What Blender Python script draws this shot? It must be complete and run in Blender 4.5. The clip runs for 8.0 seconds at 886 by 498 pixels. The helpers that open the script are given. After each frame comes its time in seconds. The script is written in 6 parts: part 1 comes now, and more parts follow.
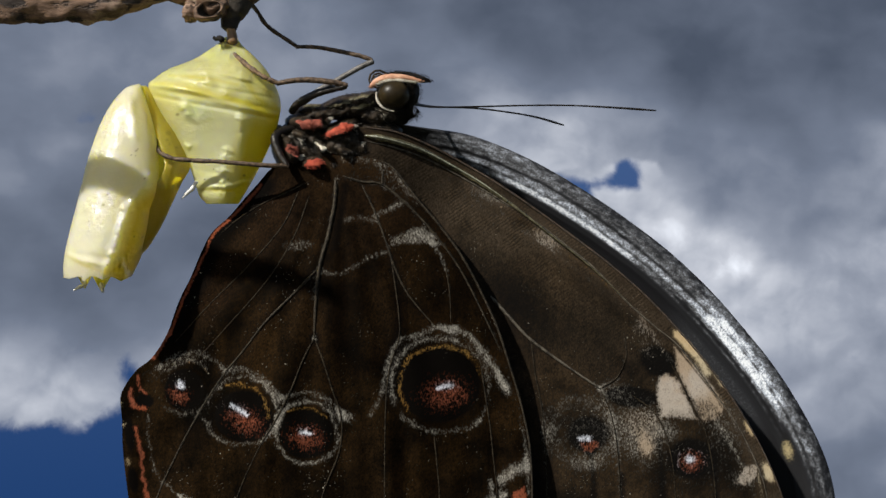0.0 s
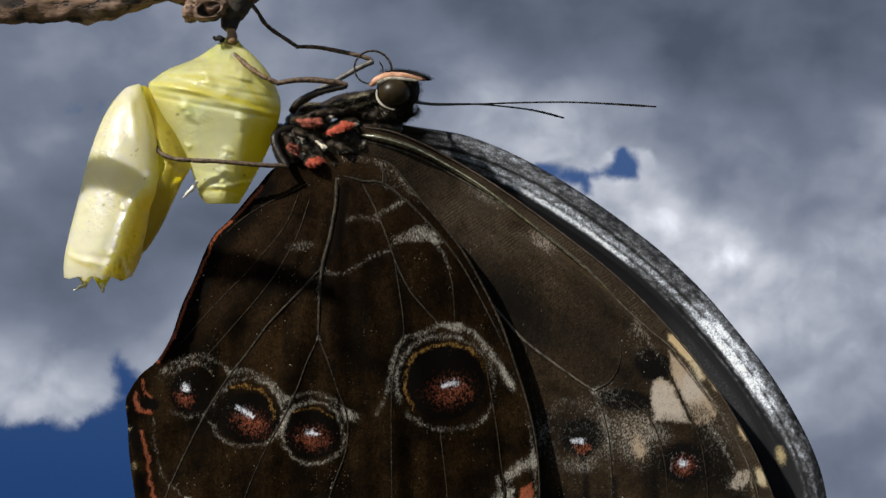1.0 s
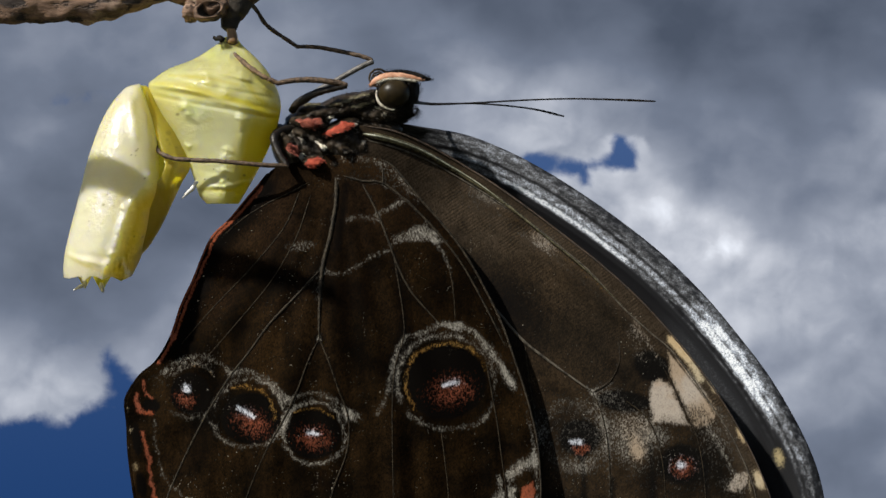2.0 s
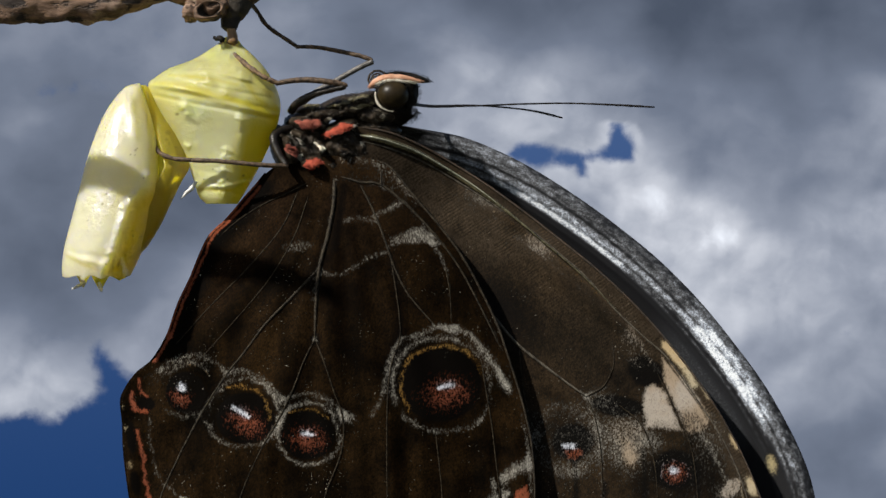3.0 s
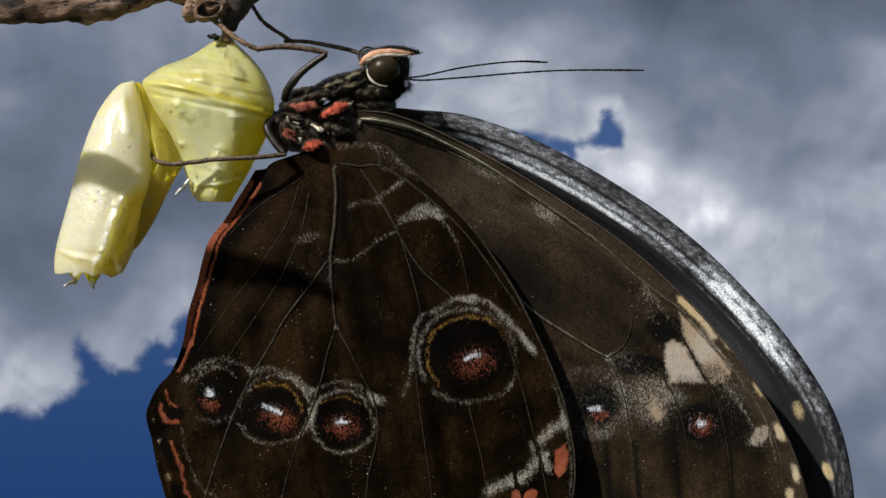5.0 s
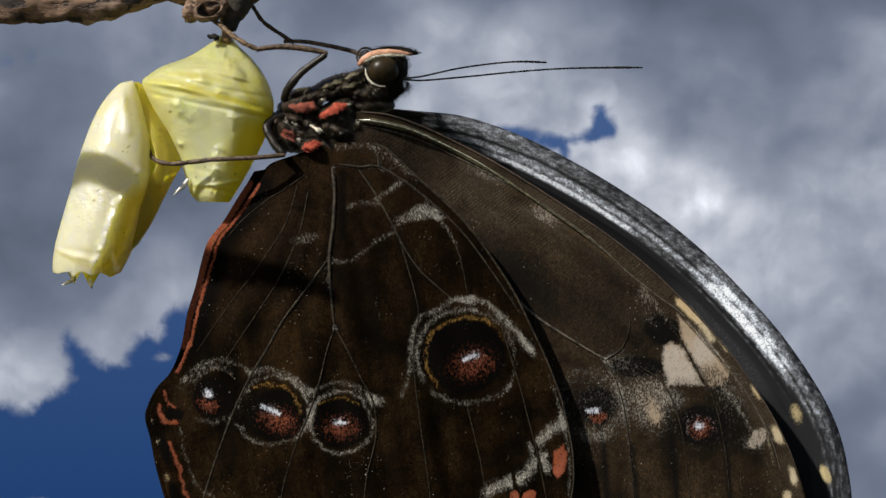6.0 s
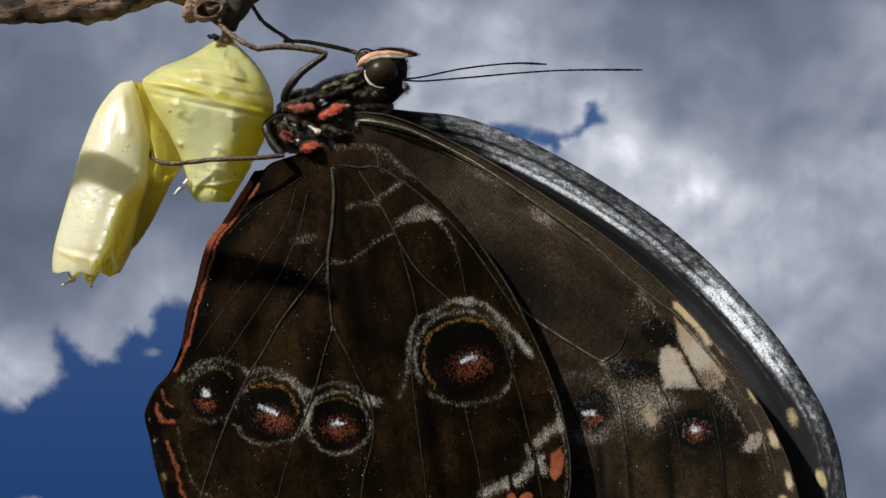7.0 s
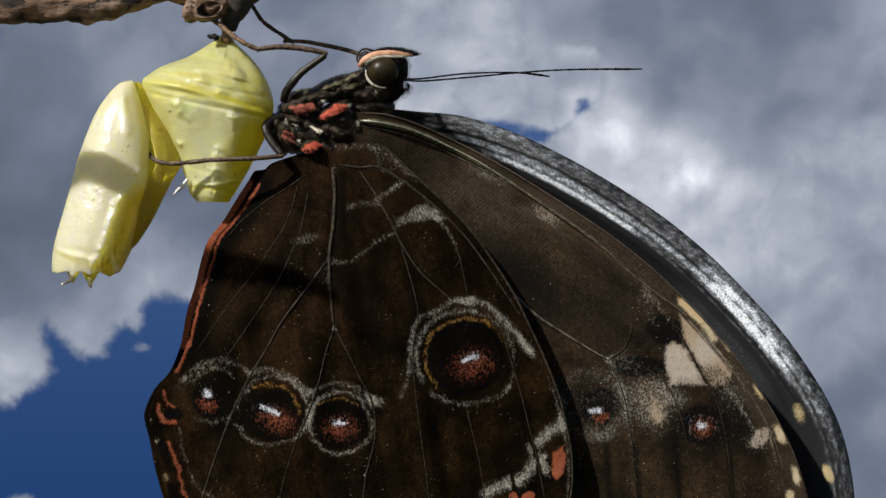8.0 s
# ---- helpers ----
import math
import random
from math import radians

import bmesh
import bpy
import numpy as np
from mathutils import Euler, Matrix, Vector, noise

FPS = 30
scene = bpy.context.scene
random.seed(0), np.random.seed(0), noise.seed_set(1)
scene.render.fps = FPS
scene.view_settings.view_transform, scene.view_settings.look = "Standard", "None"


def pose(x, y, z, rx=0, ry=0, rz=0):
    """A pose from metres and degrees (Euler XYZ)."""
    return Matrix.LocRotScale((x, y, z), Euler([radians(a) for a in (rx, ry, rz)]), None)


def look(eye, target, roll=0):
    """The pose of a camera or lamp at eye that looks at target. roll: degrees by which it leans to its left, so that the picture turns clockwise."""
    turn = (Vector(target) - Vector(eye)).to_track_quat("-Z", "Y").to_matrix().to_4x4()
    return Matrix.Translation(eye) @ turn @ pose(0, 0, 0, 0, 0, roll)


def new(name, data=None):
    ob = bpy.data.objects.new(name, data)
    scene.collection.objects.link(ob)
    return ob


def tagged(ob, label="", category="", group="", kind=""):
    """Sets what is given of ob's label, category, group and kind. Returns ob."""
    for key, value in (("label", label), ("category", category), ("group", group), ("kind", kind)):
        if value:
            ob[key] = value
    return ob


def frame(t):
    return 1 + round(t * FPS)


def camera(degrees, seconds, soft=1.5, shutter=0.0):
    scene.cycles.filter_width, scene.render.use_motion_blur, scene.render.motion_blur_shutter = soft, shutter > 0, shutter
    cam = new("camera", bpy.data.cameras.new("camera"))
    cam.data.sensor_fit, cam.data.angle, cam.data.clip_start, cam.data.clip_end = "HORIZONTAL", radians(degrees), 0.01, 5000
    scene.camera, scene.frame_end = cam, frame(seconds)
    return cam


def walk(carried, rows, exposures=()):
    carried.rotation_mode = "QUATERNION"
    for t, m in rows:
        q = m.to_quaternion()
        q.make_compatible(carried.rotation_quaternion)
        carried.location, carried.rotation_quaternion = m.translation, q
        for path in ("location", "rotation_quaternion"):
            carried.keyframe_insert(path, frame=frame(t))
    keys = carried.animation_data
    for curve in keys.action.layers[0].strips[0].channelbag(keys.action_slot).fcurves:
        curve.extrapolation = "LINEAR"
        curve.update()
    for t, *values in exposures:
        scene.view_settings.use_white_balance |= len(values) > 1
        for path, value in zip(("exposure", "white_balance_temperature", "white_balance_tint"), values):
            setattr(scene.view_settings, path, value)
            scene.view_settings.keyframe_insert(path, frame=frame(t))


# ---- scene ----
# A sheet of drawing units: 1 unit = 0.0663 mm on the upright plane through the subject; u to the right, v downwards.
PITCH = radians(10)
REACH = 0.2949                      # eye to subject
EYE = Vector((0, -REACH * math.cos(PITCH), 1.5 - REACH * math.sin(PITCH)))
UNIT = 0.104 / 1568
FOCAL = 784 / math.tan(radians(10))

cam = camera(20, 8.0, soft=1.5)
STAND = look(EYE, (0, 0, 1.5))
walk(cam, [(0.0, STAND), (8.0, STAND)])

# ---- world, sun ----
SUN_DIR = Vector((-0.58, -0.55, 0.60)).normalized()   # towards the sun
world = bpy.data.worlds.new("world")
scene.world = world
world.use_nodes = True
wn = world.node_tree
sky = wn.nodes.new("ShaderNodeTexSky")
sky.sky_type, sky.sun_disc = "NISHITA", False
sky.sun_elevation = math.asin(SUN_DIR.z)
sky.sun_rotation = math.atan2(SUN_DIR.x, SUN_DIR.y)
wn.links.new(sky.outputs[0], wn.nodes["Background"].inputs[0])
wn.nodes["Background"].inputs[1].default_value = 0.05
sun = new("sun", bpy.data.lights.new("sun", "SUN"))
sun.data.energy, sun.data.angle, sun.data.color = 4.65, radians(1.3), (1.0, 0.95, 0.86)
sun.matrix_world = look(SUN_DIR * 5, (0, 0, 0))
scene.view_settings.exposure = 0.55


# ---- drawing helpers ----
def at(u, v, d=0.0):
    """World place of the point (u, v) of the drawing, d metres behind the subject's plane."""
    u, v = np.asarray(u, float), np.asarray(v, float)
    a, b = (u - 784) / FOCAL, (441 - v) / FOCAL
    c, s = math.cos(PITCH), math.sin(PITCH)
    k = (d - EYE.y) / (c - b * s)
    return np.stack([a * k, np.zeros_like(a) + d, EYE.z + k * (s + b * c)], -1)


def point(u, v, d=0.0):
    return Vector(at(u, v, d))


def smooth(pts, n):
    """n points of a smooth curve through pts, evenly spread over its spans."""
    p = np.asarray(pts, float)
    p = np.vstack([2 * p[0] - p[1], p, 2 * p[-1] - p[-2]])
    out = []
    for s in np.linspace(0, len(p) - 3 - 1e-9, n):
        i, t = int(s), s - int(s)
        a, b, c, d = p[i:i + 4]
        out.append(0.5 * (2 * b + (c - a) * t + (2 * a - 5 * b + 4 * c - d) * t ** 2 + (3 * b - a - 3 * c + d) * t ** 3))
    return np.array(out)


def edge(pts):
    """u of a boundary as a function of v, through points of rising v."""
    p = smooth(pts, 40 * len(pts))
    vs = np.maximum.accumulate(p[:, 1] + np.arange(len(p)) * 1e-7)
    return lambda v: np.interp(v, vs, p[:, 0])


def ramp(x, a, b):
    t = np.clip((x - a) / (b - a), 0, 1)
    return t * t * (3 - 2 * t)


def blob(u, v, cu, cv, ru, rv, turn=0, soft=0.25):
    """1 inside an ellipse, fading over its rim."""
    c, s = math.cos(radians(turn)), math.sin(radians(turn))
    x, y = (u - cu) * c + (v - cv) * s, -(u - cu) * s + (v - cv) * c
    r = np.sqrt((x / ru) ** 2 + (y / rv) ** 2)
    return 1 - ramp(r, 1 - soft, 1 + soft)


def ring(u, v, cu, cv, ru, rv, width, mid=None, spread=180):
    """A ring of the given width; mid, spread: only that arc, in degrees clockwise from the right."""
    r = np.sqrt(((u - cu) / ru) ** 2 + ((v - cv) / rv) ** 2)
    m = np.exp(-((r - 1) * min(ru, rv) / width) ** 2)
    if mid is not None:
        a = np.degrees(np.arctan2(v - cv, u - cu)) - mid
        a = np.abs((a + 180) % 360 - 180)
        m = m * (1 - ramp(a, spread * 0.7, spread * 1.25))
    return m


def stroke(u, v, pts, width, fade=0):
    """Closeness to a smooth line of the given half width."""
    p = smooth(pts, 12 * len(pts))
    best = np.full(u.shape, 1e9)
    for a, b in zip(p[:-1], p[1:]):
        d = b - a
        t = np.clip(((u - a[0]) * d[0] + (v - a[1]) * d[1]) / max(d @ d, 1e-9), 0, 1)
        best = np.minimum(best, (u - a[0] - t * d[0]) ** 2 + (v - a[1] - t * d[1]) ** 2)
    return np.exp(-best / width ** 2)


def poly(u, v, pts, soft=3.0):
    """1 inside a closed outline, fading over its rim."""
    p = np.asarray(pts, float)
    best, inside = np.full(u.shape, 1e9), np.zeros(u.shape, bool)
    for a, b in zip(p, np.roll(p, -1, 0)):
        d = b - a
        t = np.clip(((u - a[0]) * d[0] + (v - a[1]) * d[1]) / max(d @ d, 1e-9), 0, 1)
        best = np.minimum(best, (u - a[0] - t * d[0]) ** 2 + (v - a[1] - t * d[1]) ** 2)
        if a[1] != b[1]:
            inside ^= ((a[1] > v) != (b[1] > v)) & (u < a[0] + (v - a[1]) * d[0] / d[1])
    return ramp(np.where(inside, 1, -1) * np.sqrt(best), -soft, soft)


def gap(u, v, pts):
    """Distance from a smooth line, in drawing units."""
    p = smooth(pts, 6 * len(pts))
    best = np.full(u.shape, 1e9)
    for a, b in zip(p[:-1], p[1:]):
        d = b - a
        t = np.clip(((u - a[0]) * d[0] + (v - a[1]) * d[1]) / max(d @ d, 1e-9), 0, 1)
        best = np.minimum(best, (u - a[0] - t * d[0]) ** 2 + (v - a[1] - t * d[1]) ** 2)
    return np.sqrt(best)


def mesh_from(name, verts, faces, material, flat=False):
    me = bpy.data.meshes.new(name)
    me.from_pydata([tuple(p) for p in verts], [], [tuple(q) for q in faces])
    me.materials.append(material)
    if not flat:
        me.polygons.foreach_set("use_smooth", [True] * len(me.polygons))
    me.update()
    return me


ORIGIN = {}                         # world place of each object's origin at the start


def thing(name, origin, label, category, group="", kind=""):
    ob = new(name)
    ob.empty_display_size = 0.004
    ob.location = origin
    ORIGIN[ob.name] = Vector(origin)
    return tagged(ob, label, category, group, kind)


def part(name, verts, faces, material, parent, label="", origin=None, flat=False):
    """One mesh object under a thing or part. verts in world places at the start."""
    o = Vector(origin) if origin is not None else ORIGIN[parent.name]
    ob = new(name, mesh_from(name, np.asarray(verts) - np.array(o), faces, material, flat))
    ob.parent = parent
    ob.location = o - ORIGIN[parent.name]
    ORIGIN[ob.name] = o
    return tagged(ob, label)


def grid_faces(rows, cols, start=0, closed=False):
    out = []
    for i in range(rows - 1):
        for j in range(cols if closed else cols - 1):
            k = (j + 1) % cols
            out.append((start + i * cols + j, start + i * cols + k, start + (i + 1) * cols + k, start + (i + 1) * cols + j))
    return out


def tube(path, radii, sides=10, bumps=0.0, seed=0):
    """Verts and faces of a round tapering tube through world points, with closed rounded ends."""
    p = np.asarray(path, float)
    n = len(p)
    r = np.interp(np.linspace(0, 1, n), np.linspace(0, 1, len(radii)), radii)
    tan = np.gradient(p, axis=0)
    tan /= np.linalg.norm(tan, axis=1)[:, None] + 1e-12
    ref = np.array([0.13, -1.0, 0.21])
    rng = np.random.RandomState(seed)
    verts = []
    for i in range(n):
        a = np.cross(tan[i], ref)
        a /= np.linalg.norm(a)
        b = np.cross(tan[i], a)
        for j in range(sides):
            w = 2 * math.pi * j / sides
            q = r[i] * (1 + bumps * (rng.rand() - 0.5))
            verts.append(p[i] + q * (math.cos(w) * a + math.sin(w) * b))
    faces = grid_faces(n, sides, 0, True)
    verts += [p[0] - tan[0] * r[0] * 0.6, p[-1] + tan[-1] * r[-1] * 0.6]
    for j in range(sides):
        k = (j + 1) % sides
        faces += [(len(verts) - 2, k, j), (len(verts) - 1, (n - 1) * sides + j, (n - 1) * sides + k)]
    return verts, faces


def joined(pieces):
    verts, faces = [], []
    for v, f in pieces:
        k = len(verts)
        verts += list(v)
        faces += [tuple(i + k for i in q) for q in f]
    return verts, faces


def ball(centre, radii, turn=0, rows=24, cols=32, rough=0.0, seed=1):
    """An ellipsoid, turned in the upright plane (clockwise), with an uneven skin."""
    c, s = math.cos(radians(turn)), math.sin(radians(turn))
    verts = []
    for i in range(rows):
        th = math.pi * (i + 0.02) / (rows - 0.96)
        for j in range(cols):
            ph = 2 * math.pi * j / cols
            q = Vector((math.sin(th) * math.cos(ph), math.sin(th) * math.sin(ph), math.cos(th)))
            k = 1 + rough * noise.noise(q * 2.6 + Vector((seed * 7.1, 0, 0)))
            x, y, z = q.x * radii[0] * k, q.y * radii[1] * k, q.z * radii[2] * k
            verts.append((centre[0] + x * c + z * s, centre[1] + y, centre[2] - x * s + z * c))
    faces = grid_faces(rows, cols, 0, True)
    faces += [tuple(range(cols - 1, -1, -1)), tuple((rows - 1) * cols + j for j in range(cols))]
    return verts, faces


# ---- materials ----
def material(name):
    m = bpy.data.materials.new(name)
    m.use_nodes = True
    return m, m.node_tree, m.node_tree.nodes["Principled BSDF"]


def node(tree, kind, *links, **values):
    """A node with its inputs set in order from sockets or values; other values are its properties."""
    n = tree.nodes.new("ShaderNode" + kind)
    for key, val in values.items():
        if key == "operation":
            n.operation = val
        elif key == "blend_type":
            n.blend_type = val
        elif key == "data_type":
            n.data_type = val
    for socket, val in zip(n.inputs, links):
        if val is None:
            continue
        if isinstance(val, bpy.types.NodeSocket):
            tree.links.new(val, socket)
        else:
            socket.default_value = val
    return n


def calc(tree, op, *args):
    return node(tree, "Math", *args, operation=op).outputs[0]


def blend(tree, fac, a, b, kind="MIX"):
    n = tree.nodes.new("ShaderNodeMixRGB")
    n.blend_type = kind
    for socket, val in zip(n.inputs, (fac, a, b)):
        if isinstance(val, bpy.types.NodeSocket):
            tree.links.new(val, socket)
        elif socket.type == "RGBA":
            socket.default_value = (*val[:3], 1)
        else:
            socket.default_value = val
    return n.outputs[0]


def coords(tree):
    return tree.nodes.new("ShaderNodeTexCoord").outputs["Object"]


def stretch(tree, vec, sx, sy, sz):
    n = tree.nodes.new("ShaderNodeVectorMath")
    n.operation = "MULTIPLY"
    tree.links.new(vec, n.inputs[0])
    n.inputs[1].default_value = (sx, sy, sz)
    return n.outputs[0]


def fuzz(tree, vec, scale, detail=4, rough=0.6):
    n = tree.nodes.new("ShaderNodeTexNoise")
    tree.links.new(vec, n.inputs["Vector"])
    n.inputs["Scale"].default_value, n.inputs["Detail"].default_value, n.inputs["Roughness"].default_value = scale, detail, rough
    return n.outputs["Fac"]


def cells(tree, vec, scale):
    n = tree.nodes.new("ShaderNodeTexVoronoi")
    tree.links.new(vec, n.inputs["Vector"])
    n.inputs["Scale"].default_value = scale
    return n


def step(tree, x, a, b):
    n = tree.nodes.new("ShaderNodeMapRange")
    n.interpolation_type = "SMOOTHSTEP"
    tree.links.new(x, n.inputs[0])
    n.inputs[1].default_value, n.inputs[2].default_value = a, b
    return n.outputs[0]


def bump(tree, bsdf, height, strength, distance):
    n = tree.nodes.new("ShaderNodeBump")
    n.inputs["Strength"].default_value, n.inputs["Distance"].default_value = strength, distance
    tree.links.new(height, n.inputs["Height"])
    tree.links.new(n.outputs[0], bsdf.inputs["Normal"])


def simple(name, dark, light, scale, rough, relief=0.0, metal=0.0, coat=0.0, spec=0.5):
    m, t, b = material(name)
    v = coords(t)
    k = fuzz(t, v, scale, 5)
    col = blend(t, step(t, k, 0.3, 0.7), dark, light)
    fine = fuzz(t, v, scale * 6, 3)
    col = blend(t, 0.5, col, blend(t, fine, (0.25, 0.25, 0.25), (1, 1, 1)), "MULTIPLY")
    t.links.new(col, b.inputs["Base Color"])
    b.inputs["Roughness"].default_value, b.inputs["Metallic"].default_value = rough, metal
    b.inputs["Coat Weight"].default_value, b.inputs["Specular IOR Level"].default_value = coat, spec
    if relief:
        bump(t, b, fine, 0.6, relief)
    return m


def wing_material(name, base, base2, ribs=2100, ribbing=0.1, gloss=0.012, tawny=((0.007, 0.0042, 0.0026), (0.026, 0.0148, 0.009))):
    """Scaled wing membrane; the pigments, and some painted shade, come from two sets of soft masks, broken up scale by
    scale.
    """
    m, t, b = material(name)
    v = coords(t)
    k = fuzz(t, v, 160, 5, 0.65)
    col = blend(t, step(t, k, 0.3, 0.75), base, base2)
    scale = cells(t, stretch(t, v, 1, 0.2, 0.5), 10500)
    pick = t.nodes.new("ShaderNodeSeparateColor")
    t.links.new(scale.outputs["Color"], pick.inputs[0])
    grain = fuzz(t, stretch(t, v, 1, 0.3, 0.8), 2200, 4, 0.75)
    speck = calc(t, "ADD", calc(t, "MULTIPLY", pick.outputs[0], 0.65), calc(t, "MULTIPLY", step(t, grain, 0.3, 0.7), 0.35))
    col = blend(t, 0.85, col, blend(t, speck, (0.3, 0.3, 0.3), (3.0, 2.7, 2.35)), "MULTIPLY")
    band = fuzz(t, stretch(t, v, 1, 1, 0.22), 260, 4, 0.6)
    col = blend(t, 0.75, col, blend(t, step(t, band, 0.35, 0.65), (0.35, 0.33, 0.30), (1.35, 1.3, 1.25)), "MULTIPLY")
    pig = {}
    for layer in ("pigment_a", "pigment_b"):
        a = t.nodes.new("ShaderNodeAttribute")
        a.attribute_name = layer
        s = t.nodes.new("ShaderNodeSeparateColor")
        t.links.new(a.outputs["Color"], s.inputs[0])
        pig[layer] = [*s.outputs, a.outputs["Alpha"]]
    def lay(col, mask, colour, cut, width):
        f = step(t, calc(t, "SUBTRACT", calc(t, "MULTIPLY", mask, 1.25), calc(t, "MULTIPLY", speck, cut)), 0.0, width)
        return blend(t, f, col, colour)
    pa, pb = pig["pigment_a"], pig["pigment_b"]
    rust = calc(t, "MULTIPLY", pa[3], step(t, fuzz(t, v, 330, 4), 0.1, 0.6))
    col = blend(t, rust, col, blend(t, speck, *tawny))
    # fine cross ribs, plainest on the tawny wing base
    w = t.nodes.new("ShaderNodeTexWave")
    t.links.new(stretch(t, v, -0.57, 0.0, 0.82), w.inputs["Vector"])
    w.wave_type, w.bands_direction = "BANDS", "DIAGONAL"
    w.inputs["Scale"].default_value, w.inputs["Distortion"].default_value, w.inputs["Detail"].default_value = ribs, 4.0, 3
    col = blend(t, calc(t, "MULTIPLY", calc(t, "MULTIPLY_ADD", pa[3], ribbing * 3, 0.05), step(t, fuzz(t, v, 420, 3), 0.35, 0.65)), col, blend(t, w.outputs["Fac"], (0.25, 0.25, 0.25), (1.8, 1.72, 1.62)), "MULTIPLY")
    tan = blend(t, step(t, fuzz(t, v, 200, 3), 0.42, 0.62), (1.0, 1.0, 1.0), (0.88, 0.78, 0.66))
    tone = blend(t, 1.0, blend(t, speck, (0.62, 0.62, 0.62), (1.25, 1.25, 1.25)), tan, "MULTIPLY")
    col = lay(col, pb[1], (0.0020, 0.0015, 0.0012), 0.2, 1.0)
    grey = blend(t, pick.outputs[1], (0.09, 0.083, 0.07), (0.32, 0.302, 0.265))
    col = lay(col, pa[0], grey, 0.92, 1.15)
    col = lay(col, pb[3], blend(t, 1.0, (0.37, 0.325, 0.275), tone, "MULTIPLY"), 0.85, 1.0)
    col = lay(col, pa[1], blend(t, 1.0, (0.23, 0.135, 0.04), tone, "MULTIPLY"), 1.0, 0.8)
    col = lay(col, pb[2], blend(t, 1.0, (0.48, 0.41, 0.28), tone, "MULTIPLY"), 0.85, 1.0)
    col = lay(col, pa[2], blend(t, 1.0, (0.22, 0.066, 0.036), tone, "MULTIPLY"), 1.05, 0.9)
    col = lay(col, pb[0], blend(t, pick.outputs[1], (0.34, 0.36, 0.42), (0.62, 0.65, 0.72)), 0.95, 1.0)
    # stray pale scales
    for size, near, lo, hi in ((900, 0.085, 0.50, 0.66), (1900, 0.11, 0.51, 0.65), (3300, 0.15, 0.52, 0.68)):
        dust = cells(t, v, size)
        hit = calc(t, "MULTIPLY", step(t, dust.outputs["Distance"], near, near * 0.5),
                   calc(t, "MULTIPLY", step(t, fuzz(t, v, 65 + size / 20, 3), lo, hi), calc(t, "GREATER_THAN", dust.outputs["Color"], 0.4)))
        col = blend(t, calc(t, "MULTIPLY", hit, 0.75), col, (0.40, 0.37, 0.31))
    t.links.new(col, b.inputs["Base Color"])
    b.inputs["Roughness"].default_value, b.inputs["Specular IOR Level"].default_value = 0.7, gloss
    h = calc(t, "ADD", grain, calc(t, "MULTIPLY", w.outputs["Fac"], ribbing))
    bump(t, b, h, 0.5, 0.00006)
    return m


def iridescent(name):
    """Upper side of the far forewing: silvery blue scales on slate, a black inner field, and sheen painted into the
    tone.
    """
    m, t, b = material(name)
    v = coords(t)
    sets = []
    for layer in ("pigment_a", "pigment_b"):
        a = t.nodes.new("ShaderNodeAttribute")
        a.attribute_name = layer
        s = t.nodes.new("ShaderNodeSeparateColor")
        t.links.new(a.outputs["Color"], s.inputs[0])
        sets.append(s.outputs)
    grain = fuzz(t, v, 4200, 4, 0.75)
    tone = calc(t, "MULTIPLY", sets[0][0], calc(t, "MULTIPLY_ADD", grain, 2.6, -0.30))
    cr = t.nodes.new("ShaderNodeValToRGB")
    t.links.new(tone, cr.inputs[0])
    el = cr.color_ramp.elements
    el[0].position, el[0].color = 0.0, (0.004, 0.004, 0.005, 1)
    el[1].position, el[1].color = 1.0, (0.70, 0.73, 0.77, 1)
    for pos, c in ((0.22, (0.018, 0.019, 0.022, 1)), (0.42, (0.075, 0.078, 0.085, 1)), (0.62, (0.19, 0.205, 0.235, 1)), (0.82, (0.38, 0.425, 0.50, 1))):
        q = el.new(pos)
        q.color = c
    cream = step(t, calc(t, "SUBTRACT", sets[1][2], calc(t, "MULTIPLY", grain, 0.8)), -0.15, 0.25)
    col = blend(t, cream, cr.outputs[0], blend(t, grain, (0.16, 0.12, 0.05), (0.5, 0.42, 0.24)))
    t.links.new(col, b.inputs["Base Color"])
    b.inputs["Specular IOR Level"].default_value = 0.15
    t.links.new(calc(t, "ADD", calc(t, "MULTIPLY", grain, 0.3), 0.45), b.inputs["Roughness"])
    bump(t, b, grain, 0.6, 0.00008)
    return m


